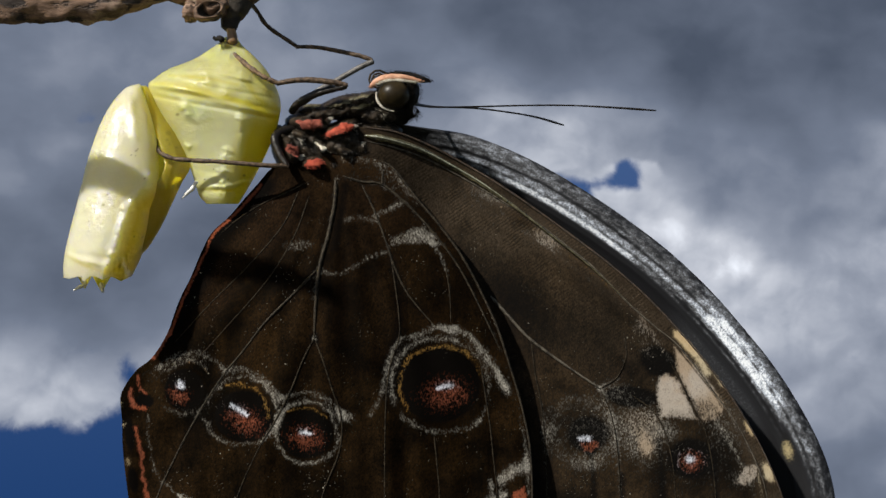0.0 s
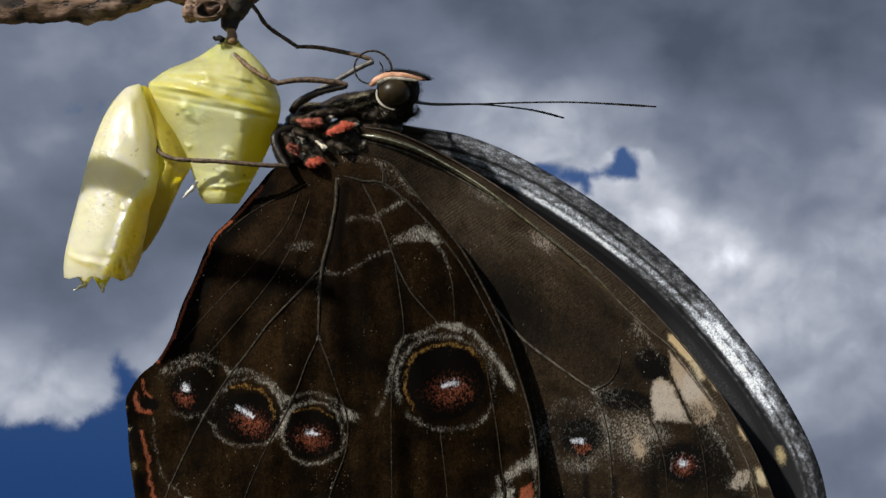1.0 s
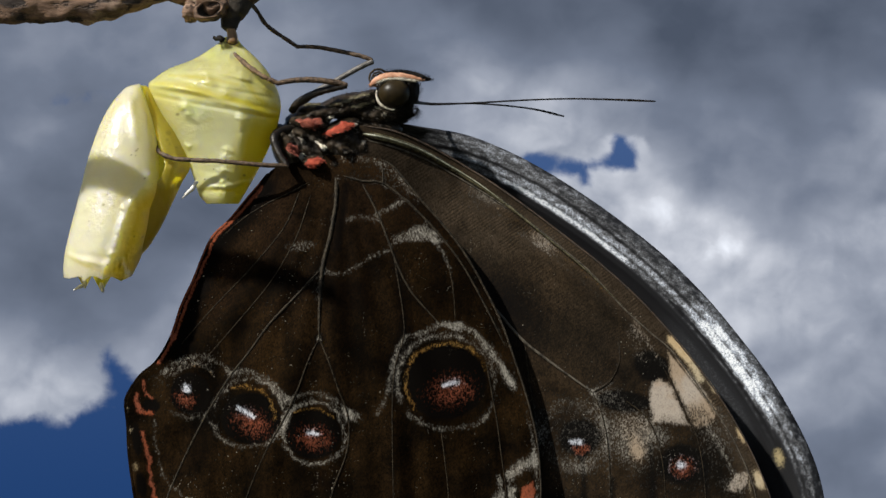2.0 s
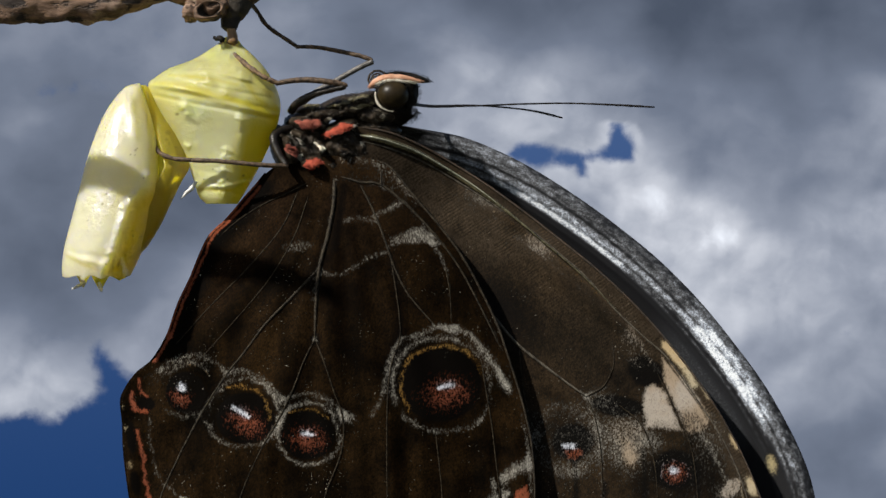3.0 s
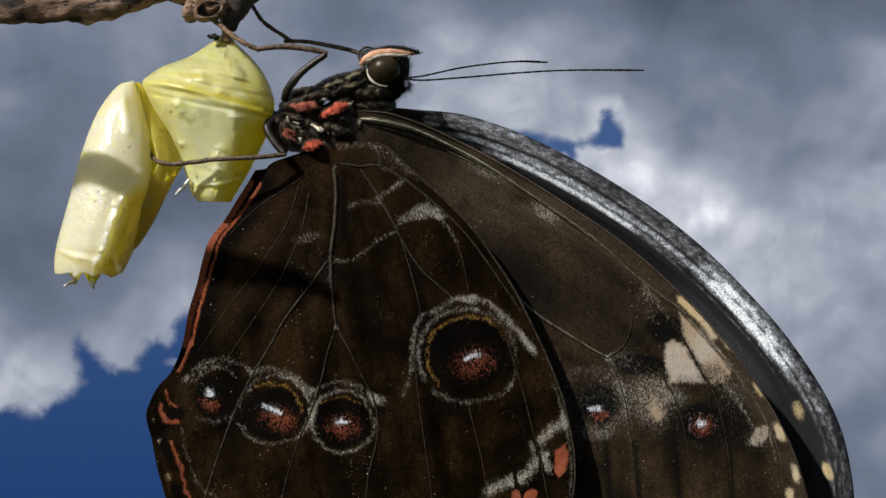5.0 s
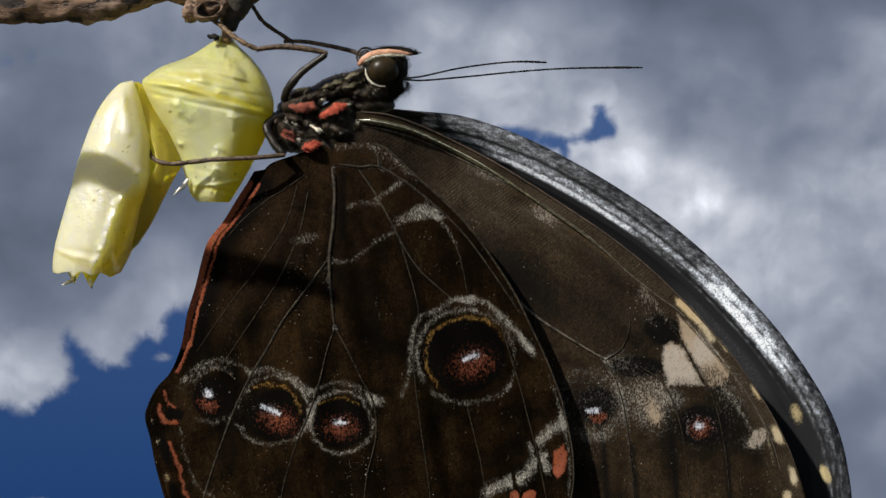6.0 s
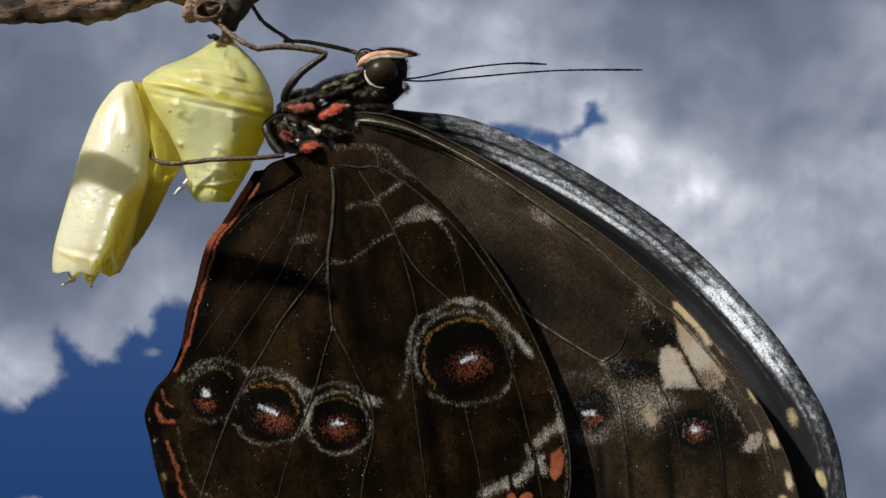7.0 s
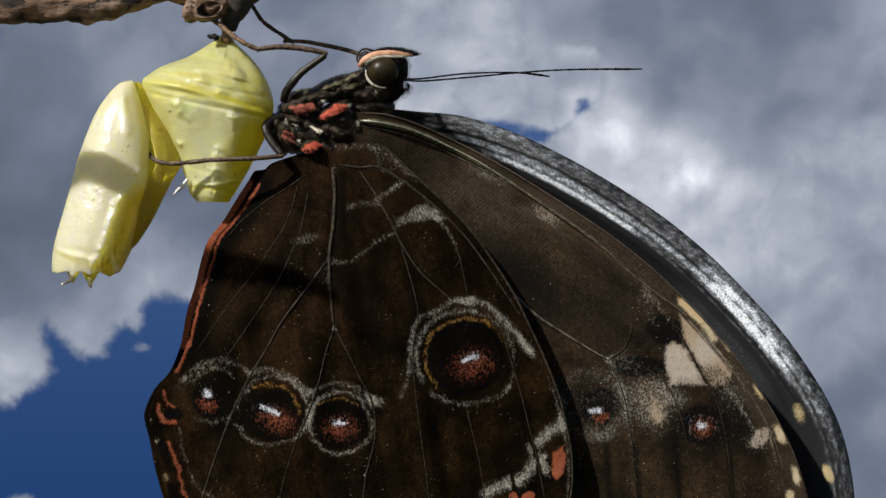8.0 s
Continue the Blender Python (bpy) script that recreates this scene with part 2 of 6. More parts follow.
def shell(name, pale, deep, through_light, thin=0.35, spread=0.0022):
    """Waxy translucent pupal skin with fine wrinkles; tint masks deepen, green and speckle it, and paint its shaded
    side.
    """
    m, t, b = material(name)
    v = coords(t)
    a = t.nodes.new("ShaderNodeAttribute")
    a.attribute_name = "tint"
    mask = t.nodes.new("ShaderNodeSeparateColor")
    t.links.new(a.outputs["Color"], mask.inputs[0])
    k = calc(t, "ADD", calc(t, "MULTIPLY", fuzz(t, stretch(t, v, 1, 1, 1.6), 210, 4, 0.55), 0.5), calc(t, "MULTIPLY", fuzz(t, v, 75, 3, 0.5), 0.5))
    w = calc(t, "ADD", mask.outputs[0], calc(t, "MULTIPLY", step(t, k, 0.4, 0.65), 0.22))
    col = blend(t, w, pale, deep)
    col = blend(t, calc(t, "MULTIPLY", mask.outputs[1], 0.8), col, (0.50, 0.72, 0.30))
    stain = step(t, fuzz(t, stretch(t, v, 1, 1, 0.7), 120, 6, 0.7), 0.54, 0.75)
    col = blend(t, calc(t, "MULTIPLY", stain, 0.22), col, (0.66, 0.55, 0.15))
    spot = cells(t, v, 330)
    dots = calc(t, "MULTIPLY", step(t, spot.outputs["Distance"], 0.075, 0.04), step(t, fuzz(t, v, 130, 2), 0.50, 0.56))
    peck = calc(t, "MULTIPLY", step(t, cells(t, v, 1100).outputs["Distance"], 0.10, 0.05), step(t, fuzz(t, v, 170, 3), 0.57, 0.63))
    specks = calc(t, "MAXIMUM", mask.outputs[2], calc(t, "MAXIMUM", calc(t, "MULTIPLY", dots, 0.8), calc(t, "MULTIPLY", peck, 0.7)))
    col = blend(t, specks, col, (0.07, 0.045, 0.015))
    t.links.new(col, b.inputs["Base Color"])
    b.inputs["Roughness"].default_value = 0.45
    b.inputs["Coat Weight"].default_value, b.inputs["Coat Roughness"].default_value, b.inputs["Coat IOR"].default_value = 0.8, 0.07, 1.7
    b.inputs["Subsurface Weight"].default_value, b.inputs["Subsurface Scale"].default_value = 0.65, spread
    b.inputs["Subsurface Radius"].default_value = (1.0, 0.84, 0.12)
    wrinkle = calc(t, "MULTIPLY", fuzz(t, stretch(t, v, 1.3, 1, 0.8), 340, 3, 0.5), step(t, fuzz(t, v, 150, 2), 0.36, 0.62))
    fine = calc(t, "MULTIPLY", fuzz(t, v, 2400, 2, 0.5), step(t, fuzz(t, v, 260, 2), 0.42, 0.6))
    bump(t, b, calc(t, "MULTIPLY_ADD", fine, 0.5, wrinkle), 0.6, 0.00035)
    t.links.new(b.inputs["Normal"].links[0].from_socket, b.inputs["Coat Normal"])
    tr = t.nodes.new("ShaderNodeBsdfTranslucent")
    t.links.new(blend(t, w, through_light, [x * y for x, y in zip(through_light, (0.85, 0.75, 0.2))]), tr.inputs[0])
    mix = t.nodes.new("ShaderNodeMixShader")
    mix.inputs[0].default_value = thin
    t.links.new(b.outputs[0], mix.inputs[1])
    t.links.new(tr.outputs[0], mix.inputs[2])
    t.links.new(mix.outputs[0], t.nodes["Material Output"].inputs[0])
    return m


def bark_material():
    m, t, b = material("bark")
    v = coords(t)
    long = stretch(t, v, 0.35, 1, 1)
    k = fuzz(t, long, 420, 6, 0.65)
    col = blend(t, step(t, k, 0.3, 0.7), (0.03, 0.017, 0.010), (0.26, 0.16, 0.105))
    lichen = step(t, fuzz(t, v, 150, 5), 0.55, 0.66)
    col = blend(t, calc(t, "MULTIPLY", lichen, 0.6), col, (0.35, 0.25, 0.19))
    crack = step(t, fuzz(t, long, 900, 4), 0.47, 0.36)
    col = blend(t, crack, col, (0.02, 0.013, 0.01))
    t.links.new(col, b.inputs["Base Color"])
    b.inputs["Roughness"].default_value = 0.85
    bump(t, b, calc(t, "ADD", k, calc(t, "MULTIPLY", crack, -0.5)), 0.9, 0.0006)
    return m


HIND = wing_material("hindwing_scales", (0.0012, 0.0008, 0.0004), (0.0088, 0.0054, 0.0024), tawny=((0.005, 0.0030, 0.0016), (0.024, 0.0133, 0.0068)))
FORE = wing_material("forewing_scales", (0.0026, 0.0018, 0.0011), (0.0165, 0.0118, 0.0070), ribs=1750, ribbing=0.17, gloss=0.05, tawny=((0.010, 0.0072, 0.0044), (0.046, 0.0335, 0.022)))
FAR = iridescent("silvery_blue_scales")
VEIN = simple("vein_brown", (0.004, 0.003, 0.0018), (0.044, 0.034, 0.021), 2200, 0.6, 0.00008, spec=0.15)
FORE_VEIN = simple("vein_pale", (0.016, 0.013, 0.010), (0.125, 0.108, 0.082), 1600, 0.6, 0.00008, spec=0.2)
COSTA = simple("vein_olive", (0.028, 0.025, 0.011), (0.12, 0.105, 0.055), 1500, 0.22, 0.00006, coat=1.0)
COSTA.node_tree.nodes["Principled BSDF"].inputs["Coat Roughness"].default_value = 0.16
VEIN_GLINT = simple("vein_glint", (0.10, 0.10, 0.06), (0.42, 0.42, 0.32), 1800, 0.35, 0.00006)
PLATE = simple("grey_brown_cuticle", (0.002, 0.0013, 0.0007), (0.046, 0.033, 0.020), 1100, 0.42, 0.00018, spec=0.14)
TEGULA = simple("rust_brown_scales", (0.010, 0.006, 0.003), (0.062, 0.036, 0.018), 2200, 0.6, 0.0001)
FINE_VEIN = simple("vein_dark", (0.004, 0.003, 0.0018), (0.042, 0.032, 0.020), 2200, 0.7, spec=0.08)
BLACK = simple("black_cuticle", (0.003, 0.0028, 0.0025), (0.011, 0.009, 0.007), 700, 0.6, 0.0002, spec=0.1)
FUR = simple("black_hair", (0.003, 0.0024, 0.0016), (0.026, 0.019, 0.012), 500, 0.6, spec=0.1)
GREY_HAIR = simple("grey_hair", (0.10, 0.09, 0.075), (0.30, 0.27, 0.22), 800, 0.6)
RED = simple("red_orange_scales", (0.30, 0.03, 0.012), (0.52, 0.085, 0.035), 1900, 0.7, 0.0002)
DULL_RED = simple("dull_red_scales", (0.17, 0.032, 0.018), (0.36, 0.085, 0.048), 1900, 0.75, 0.0002)
ORANGE = simple("salmon_scales", (0.40, 0.18, 0.095), (0.64, 0.36, 0.23), 900, 0.65, 0.0001)
IVORY = simple("ivory_scales", (0.42, 0.38, 0.30), (0.75, 0.7, 0.58), 900, 0.7, 0.0001)
OLIVE = simple("yellow_olive_scales", (0.05, 0.043, 0.022), (0.24, 0.21, 0.12), 900, 0.65, 0.0001)
EYE_MAT = simple("eye_brown", (0.006, 0.0042, 0.0020), (0.034, 0.024, 0.010), 230, 0.36, 0.0, 0.0, 0.0, 0.16)
LEG = simple("leg_black", (0.004, 0.003, 0.002), (0.024, 0.017, 0.011), 1500, 0.4, 0.00008, spec=0.4)
LEG_BROWN = simple("leg_brown_scales", (0.018, 0.011, 0.006), (0.17, 0.112, 0.070), 2400, 0.5, 0.00008, spec=0.3)
LEG_TAN = simple("leg_tan", (0.02, 0.012, 0.007), (0.24, 0.15, 0.085), 1900, 0.55, 0.00008, spec=0.3)
GREY_LEG = simple("leg_grey", (0.05, 0.047, 0.043), (0.16, 0.15, 0.14), 1200, 0.5, 0.00008)
PALE = shell("pale_shell", (0.85, 0.84, 0.63), (0.66, 0.51, 0.09), (0.96, 0.92, 0.44), 0.50, 0.0042)
GREEN = shell("green_shell", (0.86, 0.88, 0.45), (0.79, 0.69, 0.035), (0.97, 0.95, 0.26), 0.40, 0.0010)
YELLOW = shell("yellow_inner_shell", (0.70, 0.62, 0.09), (0.60, 0.50, 0.03), (0.84, 0.76, 0.06), 0.6)
SILK = simple("silk", (0.6, 0.6, 0.58), (0.8, 0.8, 0.78), 600, 0.5)
STALK = simple("stalk_brown", (0.12, 0.06, 0.02), (0.42, 0.25, 0.10), 500, 0.4, 0.0001)
BARK = bark_material()
DARK_BARK = simple("dark_wood", (0.008, 0.006, 0.004), (0.06, 0.045, 0.03), 700, 0.85, 0.0004)


# ---- sky and ground ----
def emission_material(name):
    m = bpy.data.materials.new(name)
    m.use_nodes = True
    t = m.node_tree
    t.nodes.remove(t.nodes["Principled BSDF"])
    return m, t, t.nodes.new("ShaderNodeEmission"), t.nodes["Material Output"]


def build_sky():
    m, t, e, out = emission_material("blue_sky")
    g = t.nodes.new("ShaderNodeTexCoord").outputs["Object"]
    sep = t.nodes.new("ShaderNodeSeparateXYZ")
    t.links.new(g, sep.inputs[0])
    col = blend(t, step(t, sep.outputs[1], -600.0, 600.0), (0.0095, 0.034, 0.112), (0.046, 0.086, 0.195))
    t.links.new(col, e.inputs[0])
    t.links.new(e.outputs[0], out.inputs[0])
    a, b = np.meshgrid(np.linspace(-0.32, 0.32, 9), np.linspace(-0.16, 0.24, 7))
    rot = np.array(STAND.to_3x3())
    places = np.stack([a * 4600, b * 4600, a * 0], -1).reshape(-1, 3)
    ob = new("backdrop", mesh_from("backdrop", places, grid_faces(7, 9), m))
    ob.matrix_world = Matrix.Translation(Vector(EYE) + Vector(rot @ np.array([0, 0, -4600.0]))) @ STAND.to_3x3().to_4x4()
    return tagged(ob, "clear deep blue sky behind the clouds", "sky", kind="structure")


CLOUD_Z = 600.0
CLOUD_SPEED = Vector((-0.003716, 0.003447, 0.017869)) * CLOUD_Z     # metres a second in the camera's axes


def cloud_material(name):
    """Glowing cloud whose thickness and brightness come from the sheet, torn and shaded by noise at its edges."""
    m, t, e, out = emission_material(name)
    def attr(layer):
        n = t.nodes.new("ShaderNodeAttribute")
        n.attribute_name = layer
        return n
    ang = attr("slope").outputs["Vector"]
    warp = t.nodes.new("ShaderNodeTexNoise")
    t.links.new(ang, warp.inputs["Vector"])
    warp.inputs["Scale"].default_value, warp.inputs["Detail"].default_value = 30, 4
    mixv = t.nodes.new("ShaderNodeVectorMath")
    mixv.operation = "MULTIPLY_ADD"
    t.links.new(warp.outputs["Color"], mixv.inputs[0])
    mixv.inputs[1].default_value = (0.016, 0.016, 0)
    t.links.new(ang, mixv.inputs[2])
    bent = mixv.outputs[0]
    aside = t.nodes.new("ShaderNodeVectorMath")
    aside.operation = "ADD"
    t.links.new(bent, aside.inputs[0])
    aside.inputs[1].default_value = (0.0035, -0.006, 0)
    n1 = fuzz(t, bent, 48, 6, 0.45)
    n1b = fuzz(t, aside.outputs[0], 48, 6, 0.45)
    n4 = fuzz(t, bent, 150, 7, 0.6)
    n2 = fuzz(t, stretch(t, bent, 1, 1.3, 1), 26, 8, 0.43)
    dens = calc(t, "ADD", attr("cover").outputs["Fac"], calc(t, "MULTIPLY", calc(t, "SUBTRACT", n1, 0.5), 2.4))
    dens = calc(t, "ADD", dens, calc(t, "MULTIPLY", calc(t, "SUBTRACT", n4, 0.5), 2.3))
    alpha = step(t, dens, -0.95, 1.2)
    base = attr("light").outputs["Fac"]
    lum = calc(t, "ADD", base, calc(t, "MULTIPLY", calc(t, "SUBTRACT", n2, 0.5), 0.50))
    relief = calc(t, "MULTIPLY", calc(t, "SUBTRACT", n1, n1b), calc(t, "MAXIMUM", calc(t, "MULTIPLY_ADD", base, 1.3, -0.30), 0.03))
    lum = calc(t, "ADD", lum, relief)
    cr = t.nodes.new("ShaderNodeValToRGB")
    t.links.new(lum, cr.inputs[0])
    el = cr.color_ramp.elements
    el[0].position, el[0].color = 0.0, (0.049, 0.062, 0.090, 1)
    el[1].position, el[1].color = 1.0, (0.66, 0.69, 0.75, 1)
    for pos, c in ((0.3, (0.114, 0.135, 0.182, 1)), (0.55, (0.225, 0.248, 0.302, 1)), (0.8, (0.405, 0.425, 0.475, 1))):
        q = el.new(pos)
        q.color = c
    t.links.new(cr.outputs[0], e.inputs[0])
    clear = t.nodes.new("ShaderNodeBsdfTransparent")
    mix = t.nodes.new("ShaderNodeMixShader")
    t.links.new(alpha, mix.inputs[0])
    t.links.new(clear.outputs[0], mix.inputs[1])
    t.links.new(e.outputs[0], mix.inputs[2])
    t.links.new(mix.outputs[0], out.inputs[0])
    return m


def cloud_sheet(name, a, b, z, mid, light, cover, label):
    """A sheet of cloud over the slopes a, b at the depths z, with its origin at the depth mid."""
    rows, cols = a.shape
    me = mesh_from(name, np.stack([a * z, b * z, mid - z], -1).reshape(-1, 3), grid_faces(rows, cols), cloud_material(name))
    for layer, val in (("light", light), ("cover", cover)):
        me.attributes.new(layer, "FLOAT", "POINT").data.foreach_set("value", val.ravel())
    me.attributes.new("slope", "FLOAT_VECTOR", "POINT").data.foreach_set("vector", np.stack([a, b, 0 * a], -1).ravel())
    return tagged(new(name, me), label, "clouds", kind="stuff")


def build_clouds():
    """The low bank, brighter where it is thin, with clear sky in the west and a rift in front of the high cloud."""
    a, b = np.meshgrid(np.linspace(-0.225, 0.225, 361), np.linspace(-0.135, 0.145, 231))
    u, v = 784 + a * FOCAL, 441 - b * FOCAL
    east = ((760, 60, 0.40), (700, 10, 0.24), (840, 110, 0.60), (900, 185, 0.64), (960, 215, 0.60), (1000, 160, 0.54), (1100, 130, 0.42), (1060, 60, 0.24), (900, 10, 0.16), (1200, 40, 0.10),
            (1350, 60, 0.10), (1500, 40, 0.14), (1200, 150, 0.33), (1250, 240, 0.36), (1350, 200, 0.30), (1450, 150, 0.34), (1540, 180, 0.46), (1130, 330, 0.66), (1230, 380, 0.72), (1285, 400, 0.71))
    south = ((1345, 330, 0.36), (1400, 320, 0.34), (1440, 400, 0.62), (1500, 400, 0.54), (1350, 470, 0.62), (1300, 450, 0.70), (1450, 520, 0.54), (1540, 480, 0.54), (1400, 600, 0.54), (1500, 650, 0.46),
             (1550, 760, 0.30), (1480, 800, 0.30), (800, -70, 0.08), (1000, -70, 0.05), (1200, -70, 0.05), (1400, -70, 0.05), (1560, -70, 0.09), (640, -50, 0.20), (500, -20, 0.32), (1050, 300, 0.58))
    west = ((0, 50, 0.28), (60, 20, 0.30), (150, 60, 0.36), (250, 80, 0.38), (350, 40, 0.40), (60, 130, 0.24), (150, 130, 0.24), (30, 220, 0.34), (90, 260, 0.26), (60, 340, 0.17),
            (20, 430, 0.15), (90, 480, 0.12), (60, 550, 0.16), (20, 600, 0.46), (60, 645, 0.60), (20, 690, 0.63), (110, 680, 0.61), (60, 735, 0.46), (145, 690, 0.54), (125, 590, 0.18))
    bank = ((180, 560, 0.26), (220, 610, 0.54), (232, 655, 0.54), (282, 585, 0.58), (300, 540, 0.54), (340, 500, 0.46), (250, 480, 0.18), (330, 420, 0.15), (410, 440, 0.18), (200, 520, 0.18), (400, 550, 0.54), (600, 300, 0.36))
    total, light = 1e-12 + 0 * u, 0 * u
    for cu, cv, k in (*east, *south, *west, *bank):
        w = np.exp(-((u - cu) ** 2 + (v - cv) ** 2) / (2 * 48.0 ** 2)) + 1e-9
        total, light = total + w, light + w * k
    light = light / total
    # heaped tops that catch the sun
    light = light + 0.11 * poly(u, v, [(1050, 330), (1085, 306), (1130, 300), (1190, 330), (1240, 342), (1290, 352), (1318, 376), (1300, 420), (1200, 430), (1100, 400)], 18)
    light = light + 0.06 * poly(u, v, [(-40, 620), (40, 620), (70, 640), (120, 655), (150, 680), (140, 715), (60, 745), (-40, 740)], 18)
    clear_west = [(-300, 745), (0, 732), (40, 728), (74, 736), (118, 716), (146, 700), (156, 680), (156, 654), (146, 632), (146, 612), (158, 606), (168, 618), (184, 636), (204, 656), (226, 666), (250, 660), (266, 640), (276, 612), (298, 602), (318, 612), (328, 576),
                  (346, 562), (430, 573), (480, 600), (480, 1100), (-300, 1100)]
    rift = [(870, 262), (900, 225), (960, 215), (1020, 205), (1062, 188), (1112, 196), (1130, 240), (1122, 285), (1080, 300), (1050, 325), (1010, 345), (950, 330)]
    blue = np.maximum(poly(u, v, clear_west, 35), poly(u, v, rift, 18))
    cover = 2.0 - 3.7 * blue
    for cu, cv, ru, rv, k in ((140, 132, 70, 18, -1.1), (60, 150, 40, 14, -0.8), (1495, 575, 18, 16, -1.0), (260, 40, 40, 12, -0.8), (95, 912, 34, 26, 2.6), (322, 650, 26, 10, 1.3), (165, 822, 46, 10, 0.9), (1278, 330, 20, 10, -1.0), (92, 592, 40, 13, -0.7), (20, 600, 50, 14, -0.5)):
        cover = cover + 1.3 * k * np.exp(-((u - cu) / ru) ** 2 - ((v - cv) / rv) ** 2)
    return cloud_sheet("cloud_bank", a, b, CLOUD_Z / (1 + 1.9345 * a + 2.3007 * b), CLOUD_Z, light, cover, "broken grey and white cumulus clouds drifting over blue sky")


HIGH_Z = 2400.0


def build_high_cloud():
    """Thin bright cloud farther off, seen through the rift in the bank, itself open to the blue."""
    a, b = np.meshgrid(np.linspace(-0.02, 0.13, 151), np.linspace(-0.01, 0.11, 121))
    u, v = 784 + a * FOCAL, 441 - b * FOCAL
    hole = [(880, 262), (905, 240), (950, 242), (985, 254), (1046, 256), (1066, 240), (1074, 216), (1070, 202), (1094, 200), (1100, 224), (1114, 242), (1112, 272), (1080, 276), (1050, 272), (1034, 276), (1030, 300),
            (1018, 302), (1010, 282), (980, 284), (950, 288), (905, 278)]
    cover = 1.6 - 2.55 * poly(u, v, hole, 17)
    light = 0.56 + 0.06 * ramp(v, 230, 320) + 0.22 * poly(u, v, hole, 40)
    return cloud_sheet("high_cloud", a, b, HIGH_Z + 0 * a, HIGH_Z, light, cover, "thin bright high cloud with blue gaps")


def build_ground():
    m, t, b = material("meadow")
    v = coords(t)
    col = blend(t, fuzz(t, v, 0.6, 6), (0.022, 0.024, 0.012), (0.055, 0.052, 0.030))
    t.links.new(col, b.inputs["Base Color"])
    b.inputs["Roughness"].default_value = 0.9
    n = 24
    verts = [(4500 * math.cos(2 * math.pi * i / n), 4500 * math.sin(2 * math.pi * i / n), 0) for i in range(n)]
    ob = new("ground", mesh_from("ground", verts, [tuple(range(n))], m, True))
    return tagged(ob, "dry brown-green meadow below the twig", "ground", kind="structure")


backdrop = build_sky()
cloud_bank = build_clouds()
high_cloud = build_high_cloud()
ground = build_ground()


# ---- twig ----
def knotted(path, radii, sides, amount, seed):
    v, f = tube(path, radii, sides)
    out = []
    for p in v[:-2]:
        q = Vector(p)
        k = noise.fractal(q * 420 + Vector((seed, 0, 0)), 0.8, 2.1, 4) * amount
        n = noise.noise(q * 110 + Vector((0, seed, 0))) * amount * 1.6
        out.append(q + Vector((0.2, -0.5, -0.8)) * (k + n))
    return out + list(v[-2:]), f


def build_twig():
    d = -0.0052
    tw = thing("twig", point(200, 0, d), "weathered grey-brown twig with a broken hollow stub", "twig")
    line = smooth([(-420, 40), (-200, 2), (0, 4), (90, 6), (160, 10), (215, 2), (290, -20), (335, -12), (400, -10), (470, -34), (620, -90), (800, -170)], 150)
    v, f = knotted([point(a, b, d) for a, b in line], [0.0024, 0.0022, 0.0021, 0.0019, 0.0018, 0.0017, 0.0014], 32, 0.0005, 3)
    part("branch", v, f, BARK, tw)
    # added out of view: juts forward from the branch to shade chrysalis and wing
    line = smooth([(-400, 36, d), (-360, -70, -0.016), (-290, -118, -0.026), (-190, -92, -0.0285), (-90, -48, -0.0290), (-30, -42, -0.0300), (30, -40, -0.0320), (90, -42, -0.0345)], 56)
    v, f = knotted([point(*q) for q in line], [0.0017, 0.0019, 0.0018, 0.0017, 0.0015, 0.0011, 0.0008], 22, 0.0003, 6)
    part("shadow_spur", v, f, BARK, tw, "unseen forward shoot added to cast shadows")
    # swollen knot with a broken hollow stub facing outwards
    v, f = ball(point(372, 6, d - 0.0006), (0.0026, 0.0022, 0.0019), 8, 30, 40, 0.30, 5)
    part("knot", v, f, BARK, tw)
    v, f = ball(point(337, 24, d - 0.001), (0.00095, 0.0011, 0.00105), 0, 18, 24, 0.30, 8)
    part("bud", v, f, BARK, tw)
    c = point(370, 17, d - 0.0027)
    verts, faces = [], []
    prof = [(1.25, 0.9), (1.15, 0.2), (1.0, -0.15), (0.88, 0.05), (0.75, 0.6), (0.4, 1.0), (0.02, 1.1)]
    for k, (r, dep) in enumerate(prof):
        for j in range(28):
            w = 2 * math.pi * j / 28
            q = r * (1 + 0.14 * noise.noise(Vector((math.cos(w) * 1.7, math.sin(w) * 1.7, k * 0.3))))
            verts.append((c.x + 0.00150 * q * math.cos(w) + 0.0003 * q * math.sin(w), c.y + dep * 0.0011, c.z + 0.00102 * q * math.sin(w)))
    rim = grid_faces(4, 28, 0, True)
    part("stub_rim", verts, rim, BARK, tw)
    part("stub_hollow", verts, grid_faces(len(prof), 28, 0, True)[3 * 28:], DARK_BARK, tw, "dark hollow")
    v, f = knotted([point(a, b, d) for a, b in smooth([(425, -20), (418, 4), (410, 26), (404, 50)], 16)], [0.0021, 0.0019, 0.0013, 0.0009], 18, 0.0004, 11)
    part("side_shoot", v, f, DARK_BARK, tw, "dark cracked side shoot")
    v, f = knotted([point(a, b, d) for a, b in smooth([(436, 0), (432, 20), (423, 34)], 8)], [0.0006, 0.0005, 0.0003], 10, 0.0002, 17)
    part("bark_flake", v, f, BARK, tw)
    return tw


twig = build_twig()


